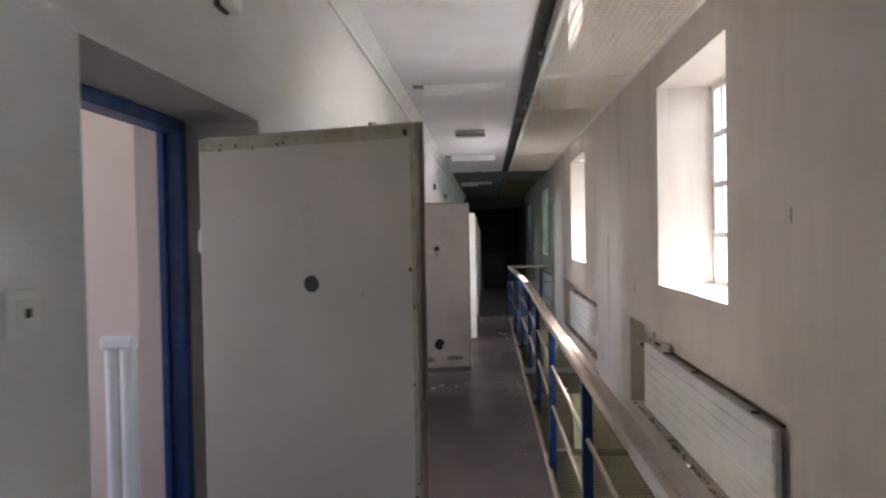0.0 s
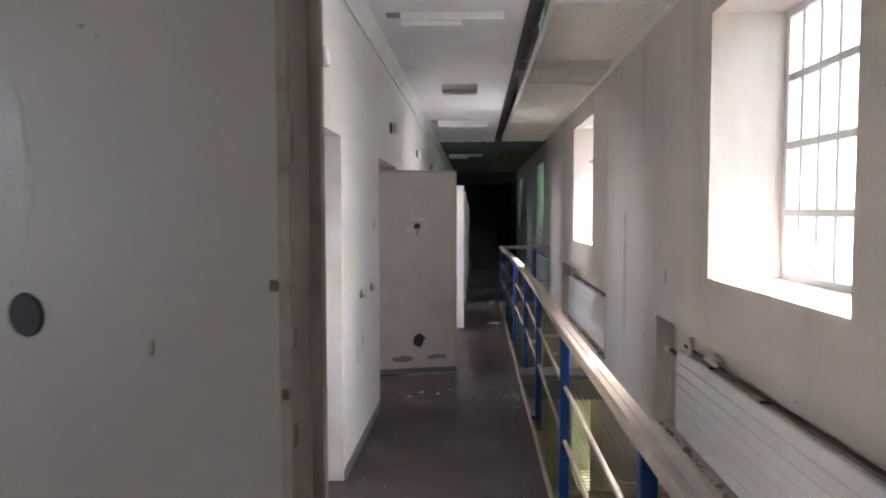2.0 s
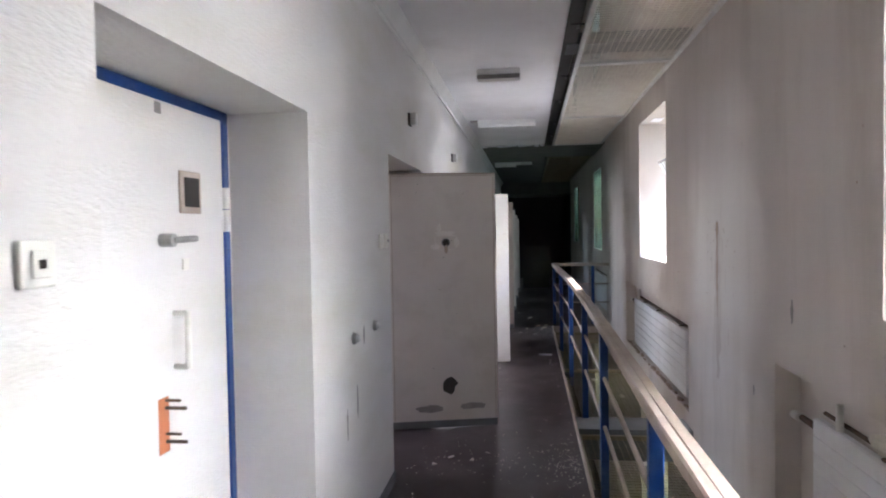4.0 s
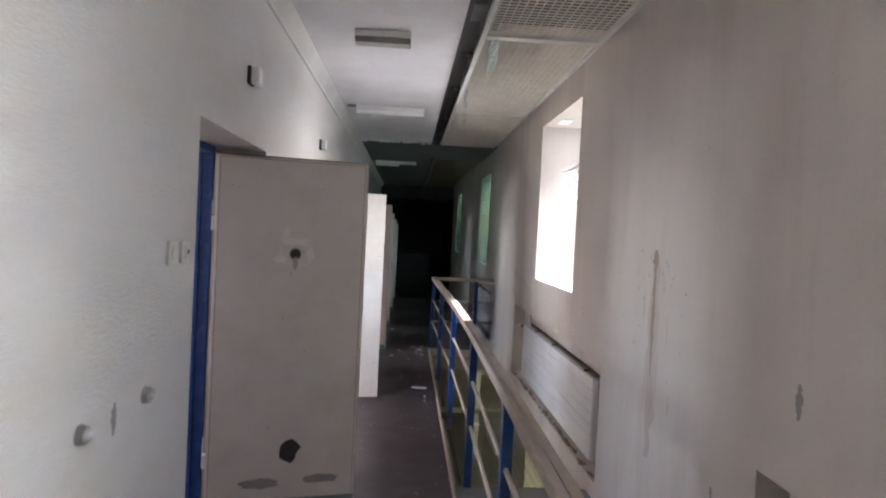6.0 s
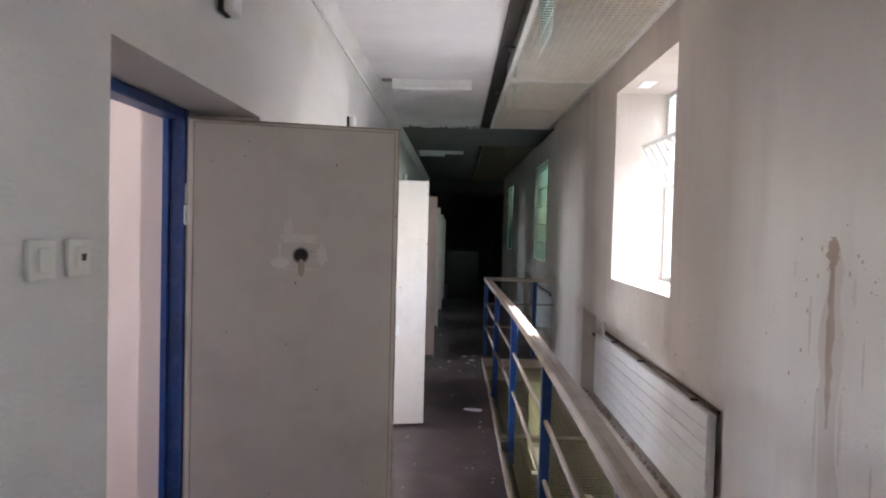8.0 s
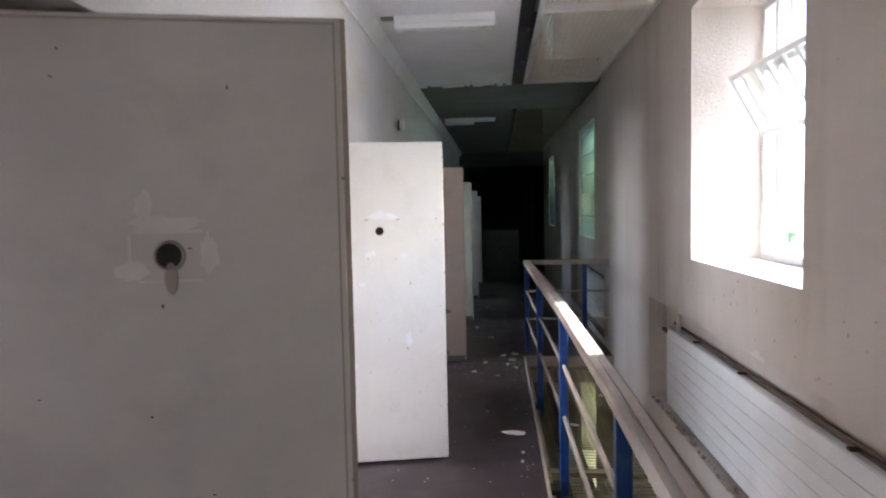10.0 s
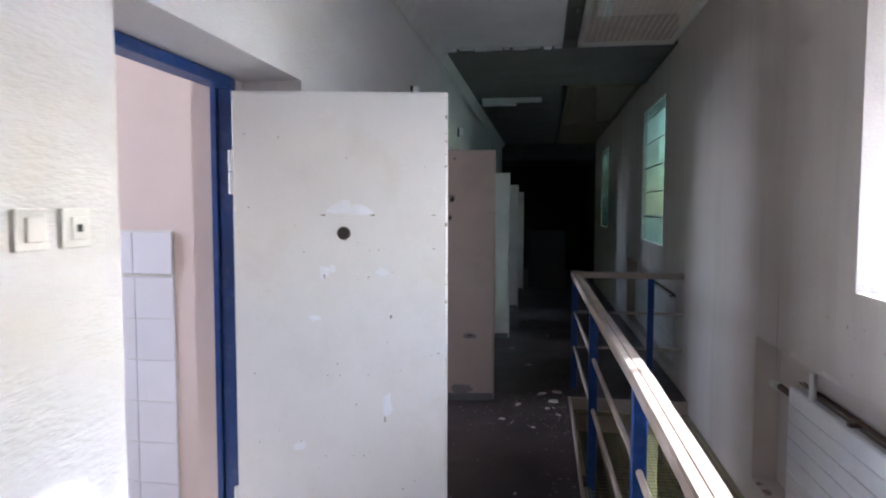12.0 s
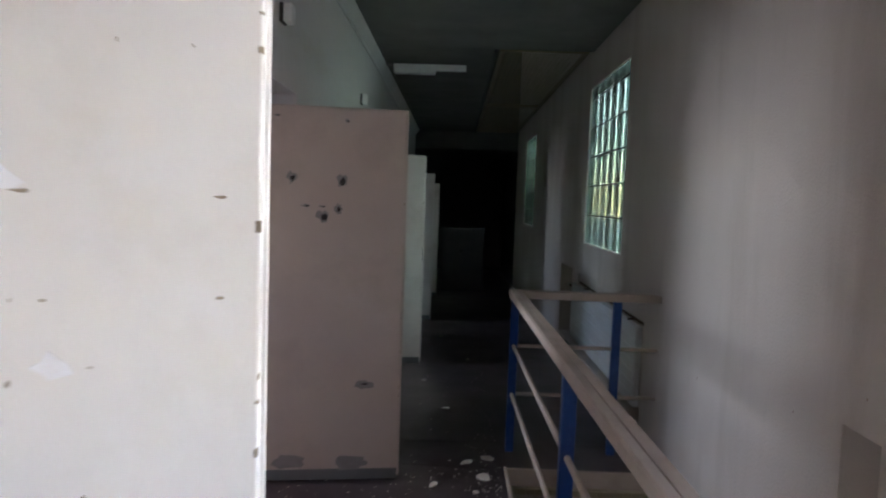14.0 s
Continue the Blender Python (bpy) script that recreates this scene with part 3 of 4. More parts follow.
L3 = door(3, *OPEN[2], 104, W, M_DOOR, "open grey-painted cell door with filler patches", rim=M_RAILTOP, lh=2.04)
for r in ((-W + 0.026, -W + 0.031, 0.08, 2.018), (-0.034, -0.029, 0.08, 2.018), (-W + 0.0315, -0.0345, 2.013, 2.018)):
    part("bead", boxes((-LEAF_T - 0.0015, -LEAF_T + 0.001, *r, 0.0006)), M_RAILTOP, L3, "thin raised bead near the door edge")
ring(L3, 0.458, 1.487, 0.036, M_STEEL, "tarnished steel rosette")
disc(L3, "lock_hole", 0.458, 1.487, 0.030, M_HOLE, "dark lock hole", 0.002)
disc(L3, "keyhole_cover", 0.460, 1.435, 0.014, M_RAILTOP, "beige keyhole cover", 0.006, rz=0.036)
for (du, dz, su, sz) in ((0, 0.055, 0.15, 0.007), (0, -0.058, 0.14, 0.006), (-0.085, 0, 0.006, 0.10), (0.085, 0.005, 0.006, 0.10)):
    part("plate_scar", boxes((-LEAF_T - 0.0012, -LEAF_T + 0.001, -0.458 - du - su / 2, -0.458 - du + su / 2, 1.487 + dz - sz / 2, 1.487 + dz + sz / 2)), M_PALE, L3, "pale scar of a removed plate")
# Rubbed patches around the lock, their sheen put into a pale colour.
for u, z, r, rz, q in ((0.405, 1.60, 0.020, 0.032, 4), (0.455, 1.56, 0.075, 0.016, 5), (0.375, 1.455, 0.034, 0.022, 6), (0.545, 1.49, 0.022, 0.040, 7)):
    disc(L3, "worn_patch", u, z, r, M_PALE, "rubbed paint with its sheen painted pale", 0.0005, rz=rz, seg=22, rough_edge=0.22, seed=q)
disc(L3, "broken_hole", 0.475, 0.345, 0.052, M_HOLE, "ragged dark hole", 0.002, rz=0.055, seg=11, rough_edge=0.3, seed=5)
disc(L3, "filler_patch", 0.31, 0.165, 0.10, M_BARE, "grey filler patch", 0.001, rz=0.030, seg=20, rough_edge=0.22, seed=6)
disc(L3, "filler_patch", 0.66, 0.178, 0.11, M_BARE, "grey filler patch", 0.001, rz=0.026, seg=20, rough_edge=0.22, seed=7)
chips(L3, M_HOLE, "scuffs", "small dark scuffs", 8, 12, W, 0.3, 1.95, 0.010)
L4 = door(4, *OPEN[3], 100.8, 0.832, M_DOOR_W, "open cream-painted cell door, sunlit at the bottom", 0.05, 0.12, kick=False, lip=0.007)
ring(L4, 0.475, 1.45, 0.026, M_RUST, "rusty rosette")
disc(L4, "lock_hole", 0.475, 1.45, 0.020, M_HOLE, "dark lock hole", 0.002)
bm = bmesh.new()
arc = [(-0.088, 0.012), (-0.055, 0.036), (-0.018, 0.056), (0.008, 0.055), (0.016, 0.030), (0.030, 0.040), (0.046, 0.041), (0.072, 0.031), (0.102, 0.008), (0.090, 0.0), (0.004, -0.002), (-0.012, 0.006), (-0.04, 0.002)]
q = [bm.verts.new((-LEAF_T - 0.0020, -0.49 - y, 1.522 + z)) for y, z in arc]
bm.faces.new(q)
r = bmesh.ops.extrude_face_region(bm, geom=bm.faces[:])
for v in r["geom"]:
    if isinstance(v, bmesh.types.BMVert):
        v.co.x += 0.0012
bmesh.ops.recalc_face_normals(bm, faces=bm.faces[:])
part("torn_paint", bm, M_CHIP, L4, "torn white patch above the lock")
for (u, z, r, rz) in ((0.40, 1.30, 0.016, 0.03), (0.43, 1.315, 0.012, 0.018), (0.62, 1.30, 0.02, 0.016), (0.36, 1.12, 0.02, 0.01), (0.64, 0.78, 0.018, 0.04), (0.30, 0.62, 0.025, 0.018)):
    disc(L4, "paint_chip", u, z, r, M_CHIP, "chipped white paint", 0.0008, rz=rz, seg=9, rough_edge=0.4, seed=int(u * 100))
for (u, z, r, rz) in ((0.82, 1.52, 0.013, 0.004), (0.82, 1.39, 0.009, 0.004), (0.655, 1.125, 0.006, 0.016), (0.61, 1.385, 0.008, 0.004), (0.40, 1.285, 0.004, 0.02), (0.395, 1.52, 0.018, 0.005), (0.585, 1.52, 0.018, 0.005), (0.57, 1.28, 0.005, 0.010), (0.84, 0.98, 0.01, 0.004), (0.63, 0.72, 0.006, 0.02)):
    disc(L4, "scuff", u, z, r * 0.55, M_EDGE, "brown scuff", 0.0009, rz=rz * 0.5, seg=9, rough_edge=0.3, seed=int(z * 100))
chips(L4, M_EDGE, "scuffs", "tiny brown scuffs", 9, 45, W, 0.3, 1.9, 0.008)
for o in L4.children:
    if o.name.split(".")[0] in ("rosette", "lock_hole", "torn_paint", "paint_chip", "scuff"):
        o.location.y += 0.045
L5 = door(5, *OPEN[4], 98.5, W, M_DOOR_P, "open beige cell door with broken lock holes", 0.0, 0.07)
for k, (u, z, r, rz) in enumerate(((0.27, 1.62, 0.022, 0.026), (0.525, 1.61, 0.026, 0.034), (0.344, 1.478, 0.02, 0.008), (0.434, 1.421, 0.030, 0.034), (0.512, 1.465, 0.020, 0.024), (0.548, 1.92, 0.010, 0.010), (0.193, 1.935, 0.016, 0.005), (0.43, 1.475, 0.016, 0.006))):
    disc(L5, "lock_scar", u, z, r, M_BARE, "grey chipped lock scar", 0.001, rz=rz, seg=14, rough_edge=0.35, seed=20 + k)
    disc(L5, "lock_hole", u + 0.004, z - 0.003, r * 0.55, M_HOLE, "dark broken lock hole", 0.002, rz=rz * 0.55, seg=11, rough_edge=0.35, seed=40 + k)
for k, (u, z, r, rz) in enumerate(((0.275, 0.115, 0.075, 0.040), (0.60, 0.105, 0.088, 0.040), (0.665, 0.53, 0.05, 0.022))):
    disc(L5, "filler_patch", u, z, r, M_BARE, "grey filler patch", 0.001, rz=rz, seg=18, rough_edge=0.2, seed=30 + k)
disc(L5, "keyhole", 0.67, 0.535, 0.02, M_HOLE, "", 0.003, rz=0.004)
L6 = door(6, *OPEN[5], 96, 0.84, M_DOOR, "open pale cell door in the gloom")
part("lock_plate", boxes((-LEAF_T + 0.006, -0.012, -0.84 + 0.0095, -0.84 + 0.0135, 1.0, 1.12)), M_HOLE, L6, "dark lock plate in the door edge")
L7 = door(7, *OPEN[6], 95, 0.84, M_DOOR, "open grey cell door in the gloom")
disc(L7, "peephole", 0.6, 1.75, 0.03, M_HOLE, "", 0.002)
door(8, *OPEN[7], 95, 0.84, M_DOOR, "open grey cell door at the dark end")


bm = boxes((0.0005, 0.012, -0.330, -0.190, 1.665, 1.812, 0.004))
bm2 = boxes((0.0125, 0.016, -0.308, -0.212, 1.688, 1.79), )
hatch = part("viewing_hatch", bm, M_RAILTOP, L2, "brown framed viewing hatch")
part("pane", bm2, M_HOLE, hatch)
bm = bmesh.new()
rod(bm, (0, -0.44, 1.575), (0.045, -0.44, 1.575), 0.022, 14)
rod(bm, (0.04, -0.44, 1.575), (0.05, -0.31, 1.578), 0.011, 10)
part("lock_lever", bm, M_STEEL, L2, "brass-grey lock lever")
bm = bmesh.new()
rod(bm, (0.0, -0.38, 1.15), (0.05, -0.38, 1.15), 0.010, 10)
rod(bm, (0.0, -0.38, 1.33), (0.05, -0.38, 1.33), 0.010, 10)
rod(bm, (0.05, -0.38, 1.145), (0.05, -0.38, 1.335), 0.011, 10)
part("pull_handle", bm, M_PLASTIC, L2, "cream pull handle")
part("splintered_slot", boxes((0.0005, 0.004, -0.490, -0.430, 0.885, 1.065, 0.001)), M_WOOD, L2, "splintered orange wood slot")
for z in (0.92, 1.03):
    bm = bmesh.new()
    rod(bm, (0.003, -0.45, z), (0.075, -0.45, z), 0.006, 8)
    rod(bm, (0.003, -0.45, z + 0.025), (0.055, -0.45, z + 0.025), 0.005, 8)
    part("bolt", bm, M_RUST, L2, "rusty bare bolts")
part("number_plate", boxes((0.0005, 0.003, -0.46, -0.425, 1.985, 2.022)), M_BARE, L2, "small grey number plate")
part("cover_plate", boxes((0.0005, 0.008, -0.32, -0.28, 1.47, 1.51, 0.002)), M_PLASTIC, L2)

# ---- windows ----
def window(n, w, z0, z1, x, cols, rows, hinged=(), shade=(), glass=M_GLASS):
    """White steel window: frame, bars, panes. hinged: rows with no fixed panes; shade: panes set to block the sun, to
    shape its patches.
    """
    top = thing("window_%d" % n, pose(x, w[0], z0), "white-painted steel window with small panes and flaking bars", "window", "gallery windows")
    top["kind"] = "structure"
    WW, H = w[1] - w[0], z1 - z0
    t = 0.04
    part("window_frame", boxes((0, 0.05, 0.001, t, 0.001, H - 0.001), (0, 0.05, WW - t, WW - 0.001, 0.001, H - 0.001), (0, 0.05, t, WW - t, 0.001, t), (0, 0.05, t, WW - t, H - t, H - 0.001)), M_WHITE, top)
    pw, ph = WW / cols, H / rows
    for r in range(rows):
        if r in hinged:
            continue
        for c in range(1, cols):
            y = c * pw
            part("bar", boxes((0.008, 0.042, y - 0.013, y + 0.013, max(t, r * ph + 0.02), min(H - t, (r + 1) * ph - 0.02))), M_WHITE, top)
        for c in range(cols):
            p = part("pane", boxes((0.022, 0.027, c * pw + 0.0135, (c + 1) * pw - 0.0135, r * ph + 0.0205, (r + 1) * ph - 0.0205)), glass, top)
            p.visible_shadow = (r, c) in shade
    for r in range(1, rows):
        if r in hinged and r - 1 in hinged:
            continue
        part("crossbar", boxes((0.004, 0.046, t, WW - t, r * ph - 0.02, r * ph + 0.02)), M_WHITE, top)
    return top


window(1, WIN[1], SILL, WHEAD, XW, 8, 4, (), [(3, c) for c in range(8)] + [(2, c) for c in (4, 5, 6, 7)] + [(1, c) for c in (0, 1, 3, 4, 5, 6, 7)] + [(0, c) for c in (3, 4, 5)])
w2 = window(2, WIN[2], SILL, WHEAD, XW, 8, 4, (0, 1, 2), [(3, c) for c in range(8)])
window(3, WIN[0], SILL, WHEAD, XW, 8, 4, (), [(r, c) for r in range(4) for c in range(8)])
n = 4
for wz in WIN[1:]:
    for s in (-STOREY, STOREY):
        if s > 0 and wz[0] > 14:
            continue
        window(n, wz, SILL + s, WHEAD + s, XW, 4, 3, (), [(r, c) for r in range(3) for c in range(4)] if s < 0 else (), M_GLASS_LOW if s < 0 else M_GLASS)
        n += 1
# the tilted vent sash of window 2
SW = 1.36
sash = part("vent_sash", boxes((0, 0.03, 0, SW, 0, 0.028), (0, 0.03, 0, SW, 0.372, 0.40), (0, 0.03, 0, 0.028, 0.028, 0.372), (0, 0.03, SW - 0.028, SW, 0.028, 0.372)), M_WHITE, w2, "open vent sash tilted inwards")
sash.matrix_basis = pose(-0.03, 0.06, 0.735, 0, -29, 0)
for c in range(1, 8):
    part("bar", boxes((0.004, 0.026, c * SW / 8 - 0.011, c * SW / 8 + 0.011, 0.0285, 0.3715)), M_WHITE, sash)
for c in range(8):
    if c not in (1,):
        part("pane", boxes((0.012, 0.016, c * SW / 8 + 0.0285, (c + 1) * SW / 8 - 0.0125, 0.0285, 0.3715)), M_GLASS, sash)
# mullion left in the open half, and a torn plaster patch in the head of the opening
part("mullion", boxes((0.005, 0.045, 1.262, 1.302, 0.04, 1.12)), M_WHITE, w2)
for z in (0.041, 0.41, 0.78):
    part("pane", boxes((0.022, 0.027, 1.303, 1.459, z, z + 0.345)), M_GLASS, w2).visible_shadow = False
tagged(new("plaster_patch", finish("plaster_patch", boxes((1.47, 1.58, 10.28, 10.52, WHEAD - 0.006, WHEAD - 0.0005, 0.002)), M_CHIP)), "torn white plaster patch in the window head", "plaster")


# ---- glass block windows ----
def block_window(n, w, s=0.0):
    top = thing("window_%d" % n, pose(XR + 0.008, w[0], BSILL + s), "green glass block window with dark mortar joints", "window", "glass block windows")
    top["kind"] = "structure"
    WW, H = w[1] - w[0], BHEAD - BSILL
    rows, cols = 5.42, 6
    ph, pw = H / rows, WW / cols

    def block(h):
        bm = bmesh.new()
        ny = 24
        y1 = pw - 0.0015
        fr, bk = [], []
        for k in range(ny + 1):
            y = 0.0015 + (y1 - 0.0015) * k / ny
            dx = 0.004 * math.cos(k / ny * math.pi * 8) + (0.008 if k in (0, ny) else 0.004)
            fr.append((bm.verts.new((dx, y, 0.006)), bm.verts.new((dx, y, h - 0.006))))
            bk.append((bm.verts.new((0.085, y, 0.006)), bm.verts.new((0.085, y, h - 0.006))))
        for k in range(ny):
            bm.faces.new((fr[k][0], fr[k][1], fr[k + 1][1], fr[k + 1][0]))
            bm.faces.new((bk[k][0], bk[k + 1][0], bk[k + 1][1], bk[k][1]))
            bm.faces.new((fr[k][0], fr[k + 1][0], bk[k + 1][0], bk[k][0]))
            bm.faces.new((fr[k][1], bk[k][1], bk[k + 1][1], fr[k + 1][1]))
        bm.faces.new((fr[0][0], bk[0][0], bk[0][1], fr[0][1]))
        bm.faces.new((fr[ny][0], fr[ny][1], bk[ny][1], bk[ny][0]))
        bmesh.ops.recalc_face_normals(bm, faces=bm.faces[:])
        return finish("glass_block", bm, M_BLOCK)

    full, cut = block(ph), block(H - 5 * ph)
    for r in range(6):
        for c in range(cols):
            o = new("glass_block", full if r < 5 else cut)
            o.parent = top
            o.matrix_basis = pose(0, c * pw, r * ph)
    for r in range(1, 6):
        part("joint", boxes((0.004, 0.09, 0.001, WW - 0.001, r * ph - 0.0045, r * ph + 0.0045)), M_DARK, top, "dark mortar joint")


block_window(14, WIN[3])
block_window(15, WIN[4])
block_window(16, WIN[3], STOREY)
block_window(17, WIN[4], STOREY)

# ---- railing ----
RZ, RW = 1.0, 0.074
BOW = [(Y0, 0.487), (5.0, 0.488), (7.0, 0.520), (8.7, 0.536), (10.4, 0.530), (12.0, 0.497), (13.74, 0.468)]


def rail_x(y):
    """Inner edge of the slightly bowed handrail."""
    for (ya, xa), (yb, xb) in zip(BOW, BOW[1:]):
        if y <= yb:
            return xa + (xb - xa) * (y - ya) / (yb - ya)
    return BOW[-1][1]


rail = thing("railing", pose(0, 0, 0), "blue steel railing with a worn beige handrail along the stairwell", "railing")
bm = bmesh.new()
prof = [(0.004, RZ - 0.047), (0, RZ - 0.041), (0, RZ - 0.007), (0.006, RZ), (0.0315, RZ), (0.0325, RZ - 0.004), (0.0345, RZ - 0.004), (0.0355, RZ + 0.0005), (RW - 0.006, RZ + 0.001), (RW, RZ - 0.007), (RW, RZ - 0.041), (RW - 0.004, RZ - 0.047)]
rows_v = []
for k in range(201):
    y = Y0 + (13.74 - Y0) * k / 200
    rows_v.append([bm.verts.new((rail_x(y) + px + 0.0016 * noise.noise((y * 3.1, q * 2.7, 0)), y, pz + 0.0012 * noise.noise((y * 4.3, q * 1.9, 5)))) for q, (px, pz) in enumerate(prof)])
for ra, rb in zip(rows_v, rows_v[1:]):
    for q in range(12):
        bm.faces.new((ra[q], ra[(q + 1) % 12], rb[(q + 1) % 12], rb[q]))
bm.faces.new(rows_v[0]), bm.faces.new(rows_v[-1])
bmesh.ops.recalc_face_normals(bm, faces=bm.faces[:])
part("handrail", bm, M_RAILTOP, rail, "worn beige handrail")
part("handrail", boxes((0.468, XR - 0.003, 13.742, 13.82, RZ - 0.047, RZ, 0.006, 2)), M_RAILTOP, rail, "worn beige handrail")
RPOSTS = [-1.95, -0.2, 1.6, 3.36, 5.12, 6.96, 8.58, 10.38, 12.02, 13.78]
for y in RPOSTS:
    px = rail_x(y) + 0.010
    part("post", boxes((px, px + 0.05, y - 0.022, y + 0.022, -0.2, RZ - 0.0475, 0.004)), M_BLUE, rail, "blue square post")
    if px - 0.001 > EDGE + 0.022:
        part("bracket", boxes((EDGE + 0.0205, px - 0.0005, y - 0.05, y + 0.05, -0.14, -0.06, 0.003)), M_DARK, rail, "dark fixing bracket")
part("post", boxes((1.10, 1.15, 13.76, 13.80, -0.001, RZ - 0.0475, 0.004)), M_BLUE, rail, "blue square post")
for z in (0.36, 0.66):
    for ya, yb in zip(RPOSTS, RPOSTS[1:]):
        bm = bmesh.new()
        rod(bm, (rail_x(ya) + 0.035, ya + 0.0225, z), (rail_x(yb) + 0.035, yb - 0.0225, z), 0.012, 10)
        part("mid_rail", bm, M_RAILTOP, rail, "thin beige bar")
    for xa, xb in ((0.529, 1.0995), (1.1505, XR - 0.003)):
        bm = bmesh.new()
        rod(bm, (xa, 13.78, z), (xb, 13.78, z), 0.012, 10)
        part("mid_rail", bm, M_RAILTOP, rail, "thin beige bar")


# ---- mesh panels over the well ----
def mesh_panel(x0, x1, y0, y1, z, step, wire_r, mat, name, label, bar=None):
    top = thing(name, pose(x0, y0, z), label, "mesh panel", name + " panels over the well")
    WW, D = x1 - x0, y1 - y0
    for r in ((0, 0.035, 0, D), (WW - 0.035, WW, 0, D), (0.0352, WW - 0.0352, 0, 0.035), (0.0352, WW - 0.0352, D - 0.035, D)):
        part("frame_bar", boxes((*r, -0.035, 0.0, 0.003)), bar or mat, top)
    verts, faces = [], []

    def wire(a, b, u):
        k = len(verts)
        for p in (a, b):
            p = Vector(p)
            for s, h in ((-1, -1), (1, -1), (1, 1), (-1, 1)):
                verts.append(tuple(p + u * wire_r * s + Vector((0, 0, wire_r * h))))
        for q in range(4):
            faces.append((k + q, k + (q + 1) % 4, k + 4 + (q + 1) % 4, k + 4 + q))

    for i in range(1, int(WW / step) + 1):
        wire((i * step, 0.03, -0.014), (i * step, D - 0.03, -0.014), Vector((1, 0, 0)))
    for j in range(1, int(D / step) + 1):
        wire((0.03, j * step, -0.014 - 2 * wire_r), (WW - 0.03, j * step, -0.014 - 2 * wire_r), Vector((0, 1, 0)))
    me = bpy.data.meshes.new("wire_mesh")
    me.from_pydata(verts, [], faces)
    me.materials.append(mat)
    w = new("wire_mesh", me)
    w.parent = top
    tagged(w, kind="stuff")
    return top


CB = [-2.5, 0.3, 3.12, 5.93, 8.65, 11.45, 14.27]
for a, b in zip(CB, CB[1:]):
    mesh_panel(0.515, 1.345, a + 0.002, b - 0.002, ZC + 0.012, 0.05, 0.0031, M_MESH, "ceiling_mesh", "cream steel mesh panel under the ceiling well", M_WHITE)
# Far panels take the darker mesh colour for the gloom there.
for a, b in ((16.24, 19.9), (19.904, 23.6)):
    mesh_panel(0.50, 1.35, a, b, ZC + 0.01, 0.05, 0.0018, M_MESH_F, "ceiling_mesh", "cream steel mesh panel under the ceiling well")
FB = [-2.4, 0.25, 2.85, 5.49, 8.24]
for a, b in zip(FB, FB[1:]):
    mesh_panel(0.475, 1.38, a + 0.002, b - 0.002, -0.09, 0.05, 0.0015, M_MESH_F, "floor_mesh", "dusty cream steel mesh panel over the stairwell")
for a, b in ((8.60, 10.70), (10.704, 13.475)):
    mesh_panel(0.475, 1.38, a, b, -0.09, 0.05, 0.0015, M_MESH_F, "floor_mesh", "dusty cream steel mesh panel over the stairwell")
setting("beam_floor", boxes((EDGE + 0.0215, XR - 0.002, 8.245, 8.595, -0.3, -0.05)), M_BEAM, "dark grey beam across the stairwell", "beam")
setting("beam_upper", boxes((0.387, XR - 0.002, 8.20, 8.52, ZC + 0.04, ZC + 0.13)), M_BEAM, "dark grey beam across the ceiling well", "beam")
# The flat plate is added in the gap to keep it dark.
setting("beam_ceiling_edge", boxes((0.387, 0.41, Y0, JY - 0.02, ZC - 0.02, ZC + 0.25), (0.412, 0.50, Y0, JY - 0.02, ZC + 0.05, ZC + 0.07), (0.442, 0.47, 16.24, Y1 - 0.02, ZC - 0.035, ZC + 0.25)), M_DARK, "dark steel edge of the ceiling slab, with a plate darkening the gap", "beam")
hang = thing("mesh_hanger", pose(0.41, 4.0, ZC), "dark steel hanger bracket of the ceiling mesh", "bracket", "ceiling mesh hangers")
part("strap", boxes((0.001, 0.104, -0.015, 0.015, 0.012, 0.02, 0.001)), M_DARK, hang)
bm = bmesh.new()
rod(bm, (0.06, 0, -0.012), (0.06, 0, 0.011), 0.010, 8)
part("bolt", bm, M_STEEL, hang)
for y in (-0.4, 1.0, 2.4, 5.2, 6.6, 7.6, 9.2, 10.4, 12.0, 13.2):
    copy_thing(hang, pose(0.41, y, ZC))


# ---- radiators ----
def radiator(y0, y1, z0, z1, group):
    top = thing("radiator", pose(XR + 0.045, y0, z0), "white ribbed panel radiator in a wall niche", "radiator", group)
    WW, H = y1 - y0, z1 - z0
    part("back_panel", boxes((0.012, 0.05, 0, WW, 0, H, 0.004)), M_RAD, top)
    n = 7
    for i in range(n):
        part("rib", boxes((0.004, 0.0118, 0.004, WW - 0.004, i * H / n + 0.0018, (i + 1) * H / n - 0.0018, 0.004, 2)), M_RAD, top)
    bm = bmesh.new()
    rod(bm, (0.03, WW - 0.22, H + 0.001), (0.03, WW - 0.22, H + 0.12), 0.016, 10)
    part("riser", bm, M_PLASTIC, top, "cream riser pipe")
    bm = bmesh.new()
    rod(bm, (0.02, WW + 0.002, H - 0.045), (0.02, WW + 0.16, H - 0.045), 0.016, 10)
    part("valve_pipe", bm, M_RUST, top, "dark valve pipe")
    bm = bmesh.new()
    rod(bm, (0.012, WW + 0.161, H - 0.045), (0.004, WW + 0.225, H - 0.045), 0.024, 14, 0.020)
    part("valve_head", bm, M_PLASTIC, top, "ivory valve head")
    bm = bmesh.new()
    rod(bm, (0.062, 0.0, H + 0.018), (0.062, WW, H + 0.022), 0.010, 10)
    part("pipe", bm, M_RUST, top, "rusty pipe above the panel")
    for y in (0.3, WW * 0.5, WW - 0.6):
        part("wall_clip", boxes((0.02, 0.07, y - 0.012, y + 0.012, H + 0.001, H + 0.012)), M_RUST, top)
    return top


